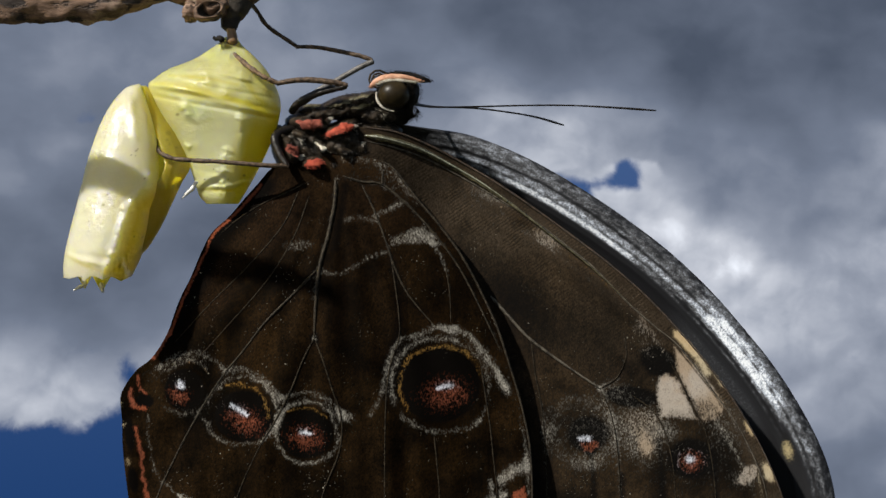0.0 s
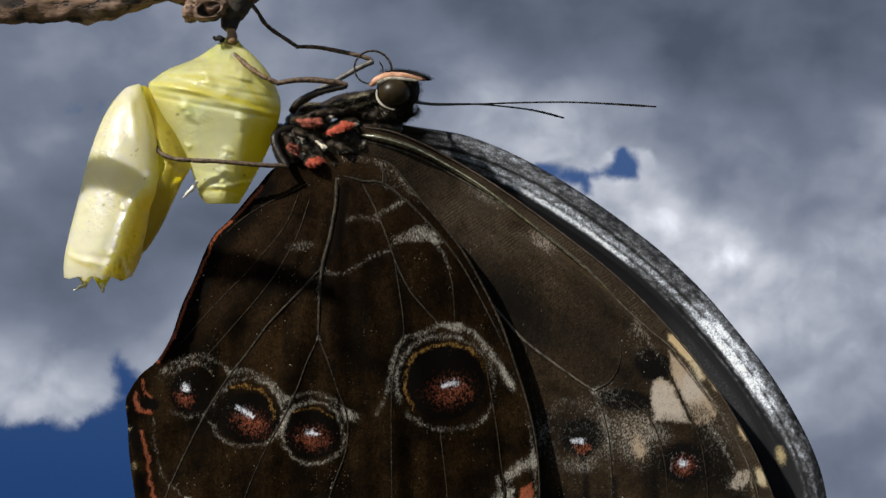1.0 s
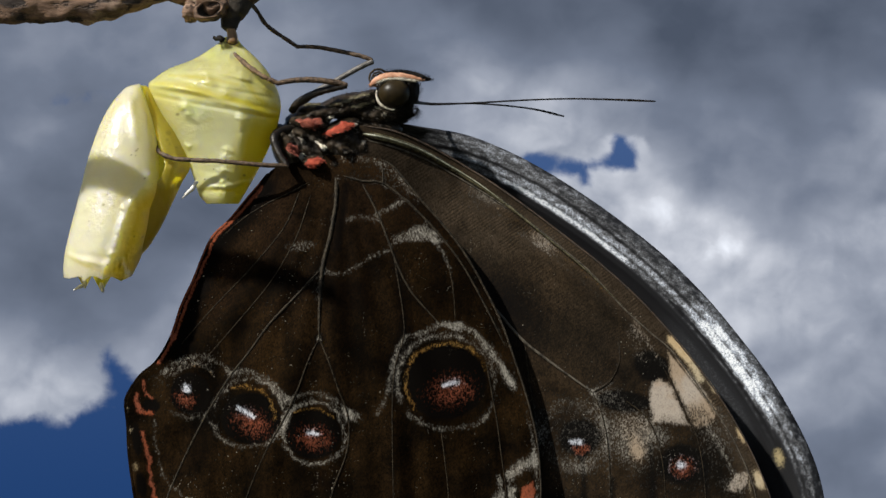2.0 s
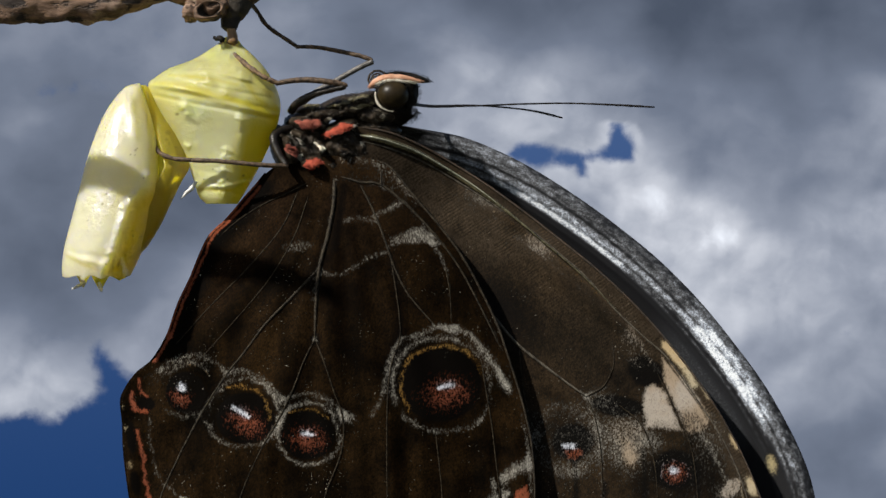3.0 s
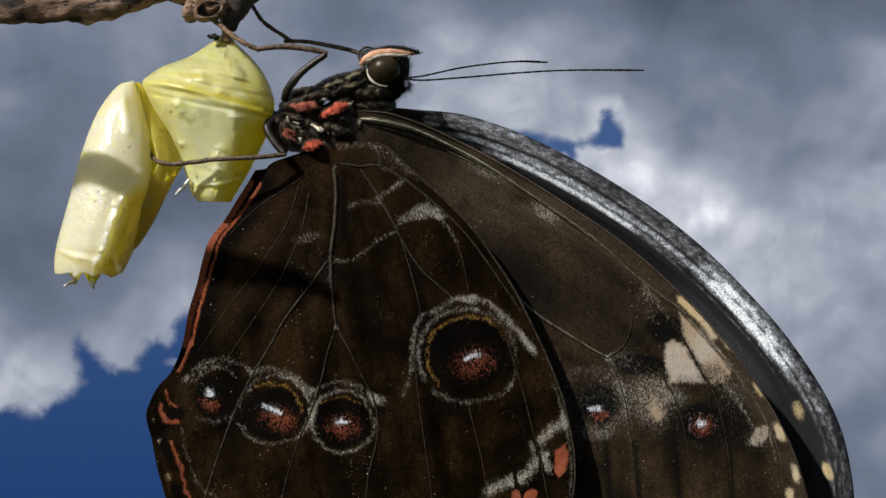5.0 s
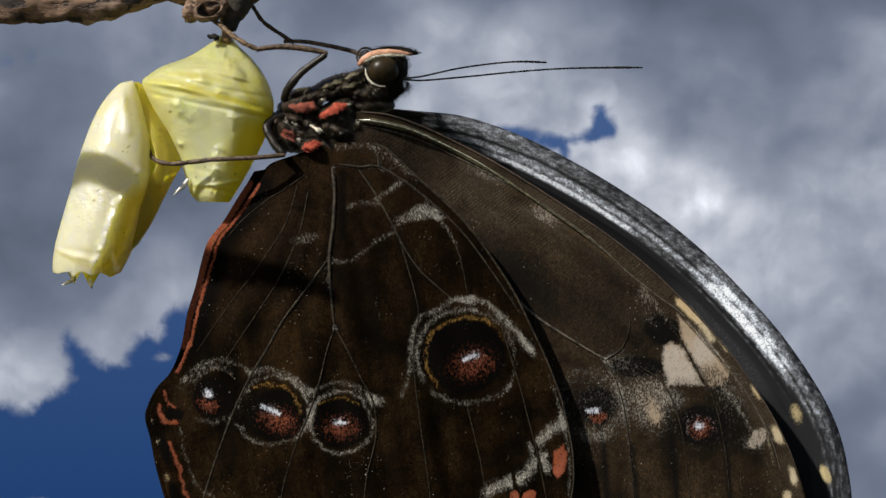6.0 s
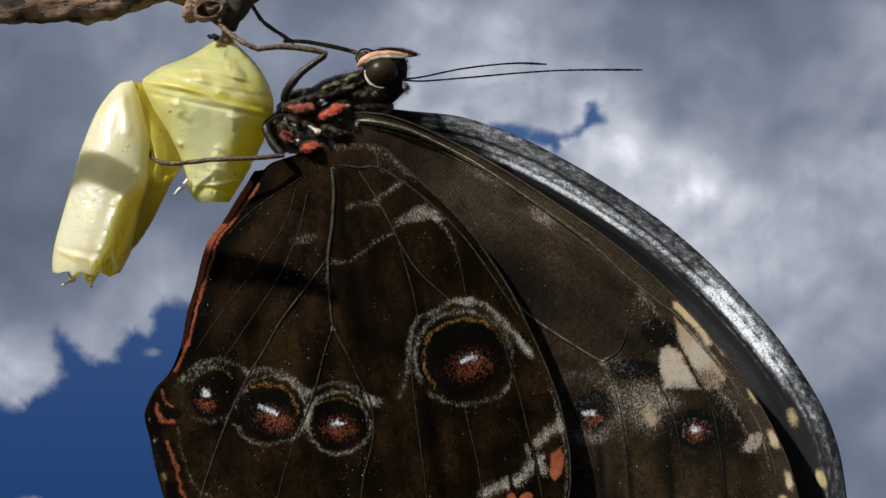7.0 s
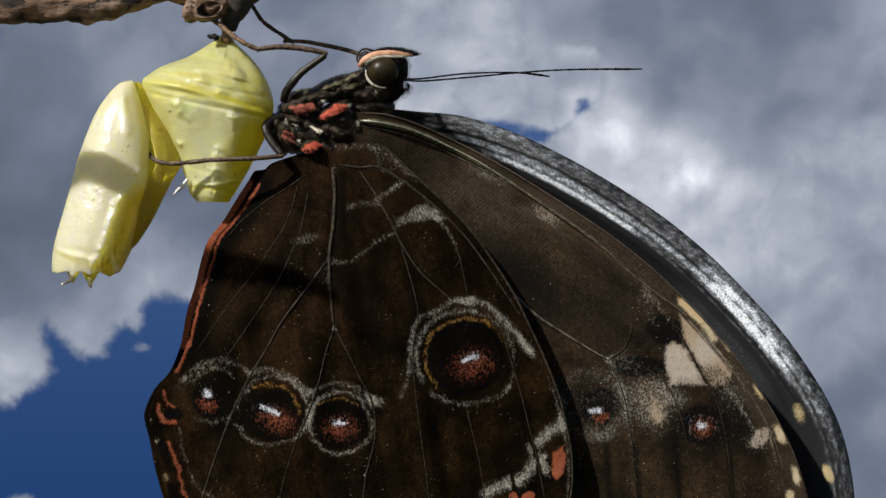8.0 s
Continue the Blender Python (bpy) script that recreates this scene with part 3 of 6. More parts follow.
# ---- empty chrysalis ----
def sheet_faces(rows, cols):
    """Faces of a front grid, a back grid after it, and the rim between."""
    n = rows * cols
    front = grid_faces(rows, cols)
    back = [tuple(i + n for i in reversed(q)) for q in front]
    loop = [j for j in range(cols)] + [i * cols + cols - 1 for i in range(1, rows)]
    loop += [(rows - 1) * cols + j for j in range(cols - 2, -1, -1)] + [i * cols for i in range(rows - 2, 0, -1)]
    rim = [(loop[k], loop[k - 1], loop[k - 1] + n, loop[k] + n) for k in range(len(loop))]
    return front + back + rim


def loft_shell(left, right, v0, v1, rows, cols, d0, ratio, arc, thick, grooves=(), slope=0.0, teeth=(), power=1.0, folds=(), crease=None):
    """A curved skin between two outlines; arc: degrees of the section that it covers, 90 facing the eye."""
    vs = np.linspace(v0, v1, rows)
    ph = np.radians(np.linspace(arc[0], arc[1], cols))
    l, r = left(vs)[:, None], right(vs)[:, None]
    c, h = (l + r) / 2, np.maximum((r - l) / 2, 1.0)
    grids = []
    for inset in (0.0, thick / UNIT):
        hh = np.maximum(h - inset, 0.3)
        co, si = np.cos(ph)[None], np.sin(ph)[None]
        u = c + hh * co
        dep = d0 - ratio * hh * UNIT * np.sign(si) * np.abs(si) ** power
        v = vs[:, None] + 0 * u
        for gv, gw, gd in grooves:
            dep = dep + 0.7 * gd * np.exp(-((v - gv - slope * (u - c)) / gw) ** 2) * np.sign(si)
        for pts, fw, fh in folds:
            dep = dep - fh * stroke(u, v, pts, fw) * (si > 0)
        if crease is not None:      # the skin turns back past this line
            dep = dep + 0.65 * UNIT * np.maximum(u - np.interp(v, crease[:, 1], crease[:, 0]), 0) * ramp(v, crease[0, 1], crease[0, 1] + 60)
        if teeth:
            tail = ramp(vs, v1 - 34, v1)[:, None]
            for tu, tw, tl in teeth:
                v = v + tail * tl * np.maximum(1 - np.abs(u - tu) / tw, 0)
        grids.append(np.stack([at(u[i], v[i], dep[i]) for i in range(rows)]).reshape(-1, 3))
        if not inset:
            plan = u.ravel(), v.ravel()
    return np.vstack(grids), sheet_faces(rows, cols), plan


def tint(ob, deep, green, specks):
    """Masks of the skin's deeper yellow (partly painted shade), green flush and dark specks, front and back alike."""
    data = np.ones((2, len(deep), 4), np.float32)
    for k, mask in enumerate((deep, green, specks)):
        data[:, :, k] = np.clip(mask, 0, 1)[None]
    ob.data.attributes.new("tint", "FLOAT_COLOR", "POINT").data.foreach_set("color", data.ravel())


def build_chrysalis():
    ch = thing("chrysalis", point(407, 45, -0.0055), "split empty pale yellow-green butterfly chrysalis hanging from the twig", "chrysalis")
    d = -0.0055
    left = edge([(398, 66), (385, 78), (345, 104), (300, 122), (275, 138), (263, 150), (268, 172), (287, 205), (310, 240), (328, 275), (341, 310), (352, 345), (362, 357), (366, 361)])
    right = edge([(418, 66), (430, 82), (452, 102), (474, 128), (490, 158), (497, 186), (493, 215), (483, 245), (470, 275), (455, 305), (440, 332), (426, 355), (422, 361)])
    grooves = [(112, 4, 0.00010), (134, 4, 0.00012), (154, 4, 0.00016), (176, 5, 0.00022), (192, 4, 0.00016), (310, 5, 0.00008), (338, 4, 0.00014)]
    folds = [([(268, 152), (330, 160), (400, 180), (490, 205)], 7, 0.00035), ([(300, 125), (370, 128), (440, 142), (488, 165)], 5, 0.0002), ([(300, 190), (330, 215), (345, 260)], 22, 0.0002),
             ([(420, 205), (426, 250), (405, 310), (392, 350)], 22, 0.0003), ([(318, 188), (322, 192)], 5, 0.0003), ([(328, 258), (333, 261)], 5, 0.0003), ([(360, 332), (400, 330), (440, 322)], 4, 0.0002),
             ([(380, 100), (400, 118), (425, 135)], 14, 0.0003)]
    rng = np.random.RandomState(4)
    for a, b, w, h in ((425, 206, 5, 5), (427, 218, 5, 4), (402, 264, 4, 4), (399, 278, 4, 4), (395, 304, 5, 4), (393, 322, 5, 5), (397, 334, 4, 3), (324, 184, 5, 5), (331, 196, 6, 5), (336, 208, 4, 4),
                       (398, 96, 5, 4), (408, 108, 7, 5), (420, 120, 7, 5), (432, 131, 5, 4), (372, 142, 6, 4), (402, 160, 6, 4), (316, 131, 5, 4), (436, 345, 4, 4), (352, 112, 5, 3)):
        folds.append(([(a, b), (a + rng.uniform(2, 7), b + rng.uniform(2, 8))], w * 1.35, h * 0.45e-4))
        for _ in range(3):
            p, q = a + rng.normal() * 5, b + rng.normal() * 6
            folds.append(([(p, q), (p + rng.uniform(-2, 4), q + rng.uniform(1, 4))], rng.uniform(2.2, 3.4), rng.uniform(0.5, 1.1) * 1e-4))
    v, f, (pu, pv) = loft_shell(left, right, 66, 361, 230, 190, d + 0.001, 0.7, (-100, 280), 0.00008, grooves, 0.2, folds=folds)
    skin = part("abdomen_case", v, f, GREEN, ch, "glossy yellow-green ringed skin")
    # yellow right side: shaded skin with light coming through, put into the colour
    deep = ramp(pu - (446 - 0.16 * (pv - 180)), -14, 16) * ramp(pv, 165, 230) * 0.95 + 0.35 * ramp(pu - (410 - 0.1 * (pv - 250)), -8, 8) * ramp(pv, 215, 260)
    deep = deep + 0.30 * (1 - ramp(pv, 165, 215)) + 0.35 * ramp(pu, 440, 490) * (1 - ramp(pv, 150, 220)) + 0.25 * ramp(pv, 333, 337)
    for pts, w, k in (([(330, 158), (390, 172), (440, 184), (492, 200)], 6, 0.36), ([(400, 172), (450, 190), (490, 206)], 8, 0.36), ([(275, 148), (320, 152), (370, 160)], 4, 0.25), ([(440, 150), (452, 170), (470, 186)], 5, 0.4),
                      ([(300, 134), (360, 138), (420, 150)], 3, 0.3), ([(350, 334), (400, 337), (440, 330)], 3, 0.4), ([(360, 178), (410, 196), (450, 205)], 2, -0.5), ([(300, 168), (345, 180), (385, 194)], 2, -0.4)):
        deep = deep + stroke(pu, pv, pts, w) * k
    green = blob(pu, pv, 345, 195, 24, 16, 10, 0.9) * 0.5 + blob(pu, pv, 385, 92, 30, 22, 0, 0.9) * 0.35 + blob(pu, pv, 320, 122, 40, 10, -20, 0.9) * 0.25 + blob(pu, pv, 300, 160, 30, 8, 10, 0.9) * 0.2
    specks = sum(blob(pu, pv, a, b, r, r * 0.8, 0, 0.4) for a, b, r in ((314, 203, 3), (432, 311, 2.6), (386, 332, 1.6), (404, 318, 1.4), (378, 300, 1.5), (450, 320, 1.5), (362, 318, 1.4)))
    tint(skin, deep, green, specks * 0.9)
    # hanging valve: pale outer skin and a deeper yellow inner skin behind it
    left = edge([(243, 149), (222, 156), (200, 180), (181, 212), (166, 250), (152, 295), (140, 345), (127, 395), (116, 440), (112, 470), (113, 492), (116, 500)])
    right = edge([(248, 149), (256, 170), (266, 200), (275, 235), (280, 270), (281, 310), (279, 350), (272, 395), (262, 425), (250, 455), (238, 480), (226, 500)])
    folds = [([(264, 312), (250, 335), (228, 365), (214, 410), (204, 440), (190, 475)], 9, 0.00034), ([(228, 175), (235, 205), (240, 240)], 9, 0.0003), ([(120, 452), (150, 462), (190, 470)], 5, 0.0002),
             ([(214, 460), (218, 480), (222, 492)], 6, 0.0003)]
    ridge = smooth([(264, 312), (250, 335), (228, 368), (214, 410), (204, 442), (190, 478)], 16)
    for a, b in [(214, 462), (218, 476), (222, 489), (236, 178), (232, 190), (172, 262)]:
        a, b = a + rng.uniform(-4, 4), b + rng.uniform(-3, 3)
        folds.append(([(a, b), (a - rng.uniform(0, 4), b + rng.uniform(3, 9))], rng.uniform(4.5, 6.5), rng.uniform(0.8, 1.6) * 1e-4))
    for _ in range(60):
        a, b = ridge[rng.randint(5, 16)] if rng.rand() < 0.8 else (217 + rng.normal() * 4, rng.uniform(455, 488))
        a, b = a + rng.normal() * 8, b + rng.normal() * 9
        folds.append(([(a, b), (a - rng.uniform(0, 4), b + rng.uniform(1, 9))], rng.uniform(2.2, 4.2), rng.uniform(0.5, 1.3) * 1e-4))
    v, f, (pu, pv) = loft_shell(left, right, 149, 490, 230, 170, d - 0.0012, 0.85, (-25, 196), 0.0005, [(455, 5, 0.00008)], 0.1, teeth=((122, 16, 4), (150, 9, 9), (181, 12, 6), (212, 16, 5)), folds=folds, crease=ridge)
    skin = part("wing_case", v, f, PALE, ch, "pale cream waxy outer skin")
    # amber past the ridge: the side turned from the sun, painted darker
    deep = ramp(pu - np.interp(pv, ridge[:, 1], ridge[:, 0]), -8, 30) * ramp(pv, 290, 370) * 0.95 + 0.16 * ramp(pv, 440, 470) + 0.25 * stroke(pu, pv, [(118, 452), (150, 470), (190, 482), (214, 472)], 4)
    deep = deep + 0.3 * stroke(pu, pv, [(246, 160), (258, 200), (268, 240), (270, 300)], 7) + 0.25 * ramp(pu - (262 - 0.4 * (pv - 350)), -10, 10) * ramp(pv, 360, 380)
    specks = sum(blob(pu, pv, a, b, r, r * 0.7, -20, 0.4) for a, b, r in ((190, 345, 2.6), (183, 363, 2.8), (232, 275, 2), (241, 267, 2.4), (244, 264, 1.8), (256, 316, 2.2), (201, 365, 1.4), (232, 350, 2), (212, 370, 1.3), (240, 276, 1.4),
                                                                       (157, 392, 1.4), (252, 420, 1.3), (236, 410, 1.3)))
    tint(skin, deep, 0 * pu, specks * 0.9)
    left = edge([(240, 152), (210, 180), (185, 230), (170, 290), (155, 350), (140, 410), (128, 460), (126, 500), (128, 508)])
    right = edge([(258, 152), (272, 166), (288, 200), (313, 240), (332, 280), (336, 298), (323, 322), (304, 362), (286, 400), (264, 436), (250, 452), (236, 478), (218, 498), (200, 508)])
    v, f, (pu, pv) = loft_shell(left, right, 152, 488, 130, 120, d + 0.0008, 0.6, (-165, 62), 0.00012, [], 0, teeth=((150, 13, 24), (180, 17, 30), (214, 20, 10)),
                                folds=[([(262, 170), (280, 220), (296, 280), (290, 330)], 12, 0.0004), ([(300, 240), (312, 280), (300, 330)], 8, 0.0003)])
    skin = part("inner_case", v, f, YELLOW, ch, "translucent deep yellow inner skin")
    specks = sum(blob(pu, pv, a, b, r, r * 0.8, 0, 0.5) for a, b, r in ((298, 236, 5), (312, 262, 2), (300, 255, 2), (305, 290, 1.6), (296, 248, 3)))
    tint(skin, 0.5 * ramp(pv, 290, 420) + 0.4 * stroke(pu, pv, [(336, 298), (304, 362), (264, 436)], 8), 0 * pu, specks * 0.7)
    v, f = tube([point(a, b, d) for a, b in smooth([(404, 36), (408, 52), (411, 64), (411, 76)], 12)], [0.00046, 0.0005, 0.0006, 0.00068], 16, 0.08)
    part("stalk", v, f, STALK, ch, "brown stalk at the top")
    v, f = tube([point(a, b, d - 0.001) for a, b in smooth([(394, 72), (388, 67), (383, 70), (378, 66)], 8)], [0.0004, 0.0003, 0.0002], 8)
    part("burr", v, f, BLACK, ch, "small black burr")
    bits = [tube([point(a, b, d - 0.0005) for a, b in smooth(pts, 10)], [0.00022, 0.00026, 0.0001], 6, 0.5, k) for k, pts in enumerate((
        [(348, 322), (341, 333), (331, 342), (322, 352)], [(146, 494), (150, 504), (141, 508), (130, 514)], [(178, 502), (181, 512), (183, 518)]))]
    for v, f in bits:
        part("silk_thread", v, f, SILK, ch, "torn white silk thread")
    return ch


chrysalis = build_chrysalis()


# ---- butterfly ----
BODY_D = -0.0028
fly = thing("butterfly", point(580, 240, BODY_D), "freshly emerged dark brown butterfly with eyespots clinging to its chrysalis", "butterfly")


def wing_sheet(name, left, right, v0, v1, pitch, depth, thick, mat, pigment, origin, label):
    """A wing as a thick skin between two outlines with relief and pigment masks."""
    vs = np.concatenate([np.arange(v0, 985, pitch), np.linspace(985, v1, 22)])
    rows = len(vs)
    l, r = left(vs), right(vs)
    cols = int(np.max(r - l) / pitch)
    s = np.linspace(0, 1, cols)
    u = l[:, None] + (r - l)[:, None] * s[None]
    v = vs[:, None] + 0 * u
    d = depth(u, v, s[None] + 0 * u)
    front = at_grid(u, v, d)
    back = at_grid(u, v, d + thick)
    ob = part(name, np.vstack([front, back]), sheet_faces(rows, cols), mat, fly, label, origin)
    pa, pb = pigment(u, v)
    for key, masks in (("pigment_a", pa), ("pigment_b", pb)):
        data = np.ones((2, rows * cols, 4), np.float32)
        for k in range(4):
            data[:, :, k] = np.clip(masks[k], 0, 1).ravel()[None]
        ob.data.attributes.new(key, "FLOAT_COLOR", "POINT").data.foreach_set("color", data.ravel())
    return ob


def at_grid(u, v, d):
    a, b = (u - 784) / FOCAL, (441 - v) / FOCAL
    c, s = math.cos(PITCH), math.sin(PITCH)
    k = (d - EYE.y) / (c - b * s)
    return np.stack([a * k, d, EYE.z + k * (s + b * c)], -1).reshape(-1, 3)


HIND_LEFT = [(580, 274), (562, 280), (520, 287), (484, 296), (456, 326), (436, 348), (405, 384), (375, 412), (357, 445), (338, 490), (316, 535), (296, 590), (270, 632), (242, 655), (222, 682),
             (213, 705), (216, 745), (217, 790), (222, 840), (231, 900), (250, 965), (285, 1030), (335, 1085), (400, 1130), (470, 1150), (545, 1158)]
HIND_RIGHT = [(600, 274), (640, 277), (672, 284), (697, 300), (738, 352), (780, 402), (818, 455), (848, 510), (880, 580), (903, 650), (922, 715),
              (936, 780), (941, 840), (941, 890), (930, 950), (900, 1010), (850, 1065), (780, 1115), (690, 1145), (610, 1156), (570, 1158)]
HIND_VEINS = [
    ([(594, 318), (592, 360), (580, 420), (566, 470), (559, 530), (556, 598)], 4.2), ([(556, 598), (535, 640), (515, 690), (490, 740), (455, 800), (420, 880), (395, 980), (385, 1090)], 1.7),
    ([(556, 598), (572, 640), (588, 690), (604, 740), (600, 800), (570, 880), (550, 990), (545, 1120)], 1.7), ([(563, 475), (520, 520), (470, 570), (430, 622), (395, 665), (350, 735), (305, 820), (275, 890), (262, 960)], 2.4),
    ([(640, 328), (662, 372), (682, 425), (697, 470), (718, 515), (745, 550), (772, 580)], 2.0), ([(692, 455), (700, 510), (706, 560), (706, 600), (690, 650), (683, 710), (681, 800), (680, 900), (675, 1120)], 1.4),
    ([(606, 312), (640, 322), (676, 327), (720, 362), (765, 410), (810, 470), (850, 545), (885, 620)], 2.4), ([(676, 326), (677, 300)], 1.8),
    ([(545, 322), (510, 340), (470, 358), (428, 383), (392, 412)], 1.6), ([(788, 470), (796, 520), (798, 575)], 1.2),
    ([(850, 640), (862, 720), (868, 760), (873, 810), (880, 880), (885, 990)], 1.4), ([(768, 770), (774, 830), (778, 900), (775, 1110)], 1.2),
    ([(530, 335), (500, 400), (440, 470), (370, 540), (310, 605)], 1.5), ([(548, 345), (520, 420), (470, 500), (400, 580), (345, 640)], 1.3),
]
FORE_LEFT = [(610, 224), (606, 240), (610, 262), (630, 290), (680, 330), (740, 390), (776, 450), (800, 520), (830, 620), (850, 720), (860, 840), (865, 960), (880, 1060), (900, 1120)]
FORE_RIGHT = [(655, 224), (700, 232), (758, 254), (815, 284), (880, 322), (945, 366), (1010, 413), (1080, 466), (1150, 528), (1210, 592), (1262, 655), (1306, 718),
              (1345, 785), (1375, 850), (1392, 900), (1405, 970), (1395, 1040), (1360, 1090), (1300, 1120)]
FAR_LEFT = [(690, 219), (705, 240), (775, 275), (870, 335), (970, 405), (1070, 485), (1165, 575), (1240, 662), (1310, 760), (1340, 860), (1350, 960), (1340, 1060), (1330, 1120)]
FAR_RIGHT = [(700, 219), (750, 226), (826, 238), (896, 263), (966, 297), (1046, 345), (1116, 393), (1186, 447), (1256, 513), (1316, 581), (1371, 650), (1416, 720), (1451, 787),
             (1471, 845), (1481, 905), (1484, 970), (1471, 1040), (1436, 1090), (1386, 1120)]
FORE_VEINS = [
    ([(868, 524), (900, 560), (940, 602), (1000, 646), (1062, 688)], 3.2), ([(940, 602), (947, 660), (958, 720), (966, 800), (968, 900)], 1.2),
    ([(1062, 688), (1092, 668), (1108, 630), (1104, 590)], 1.2), ([(1062, 688), (1080, 730), (1092, 790), (1098, 890), (1100, 1040)], 1.2),
    ([(1188, 645), (1208, 682), (1226, 718), (1250, 770), (1264, 850), (1270, 960)], 1.1), ([(1120, 700), (1165, 740), (1190, 820), (1200, 960)], 1.2),
]
COSTAL_VEINS = [
    ([(650, 226), (700, 234), (758, 257), (815, 287), (880, 325), (945, 369), (1010, 416), (1080, 469), (1150, 531), (1210, 595), (1262, 658), (1306, 721), (1345, 788), (1375, 853), (1392, 903)], 2.2, TEGULA),
    ([(645, 240), (690, 248), (745, 266), (800, 295), (850, 325), (905, 362), (965, 408), (1040, 468), (1110, 532)], 6.5, COSTA),
    ([(650, 250), (700, 262), (760, 284), (820, 316), (870, 345), (945, 391), (1000, 433), (1050, 473), (1110, 535), (1160, 579), (1204, 616), (1262, 692), (1310, 762), (1346, 838), (1362, 900)], 1.9, FORE_VEIN),
]


def hind_depth(u, v, s=None):
    base = -0.0052 - 0.0016 * np.exp(-((u - 590) / 260) ** 2 - ((v - 560) / 260) ** 2) + 0.0012 * ramp(u, 640, 960) + 0.0035 * ramp(-u, -540, -240)
    pleat = (0.00016 * np.sin((np.arctan2(v - 270, u - 600)) * 34) + 0.00012 * np.sin(u / 9.0 + 3 * np.sin(v / 200.0)) * ramp(v, 620, 860)) * ramp(v, 330, 600)
    wave = 0.00022 * np.sin(u / 47.0 + v / 90.0) * ramp(v, 500, 900)
    return base + pleat + wave


def fore_depth(u, v, s=None):
    base = -0.0020 + 0.0008 * ramp(u, 900, 1420) - 0.0034 * (1 - ramp(np.hypot(u - 640, v - 240), 20, 210)) + 0.0006 * ramp(v, 600, 1100)
    return base + 0.00012 * np.sin((np.arctan2(v - 230, u - 640)) * 60) * ramp(u, 760, 1000)


def far_depth(u, v, s):
    """The far wing bows away from its ridged front edge."""
    q = gap(u, v, FAR_RIGHT)
    ridge = sum(0.00008 * np.exp(-((q - m) / 5.0) ** 2) for m in (14, 27, 42, 66))
    return 0.0044 - ridge + 0.0026 * (1 - s) ** 1.5 + 0.001 * s ** 6


def eyespot(u, v, disc, iris, shine, masks, tilt=0):
    """Black disc with a rust-red lower iris and a white glint of scales."""
    pale, ochre, red, white, dark, cream = masks
    dark += blob(u, v, *disc, 0, 0.16) * 1.3
    cu, cv, ru, rv = iris
    red += blob(u, v, cu, cv, ru * 1.08, rv * 1.12, tilt, 0.95) * 0.46 + blob(u, v, cu, cv - 0.6 * rv, ru * 1.2, rv * 1.35, tilt, 0.9) * 0.24
    (ax, ay), (bx, by), w = shine
    mid = ((ax + bx) / 2, (ay + by) / 2)
    white += stroke(u, v, [(ax + 4, ay), mid, (bx - 4, by)], w) * 0.55
    white += blob(u, v, mid[0], mid[1], abs(bx - ax) * 0.85, w * 3.4, tilt, 0.95) * 0.34


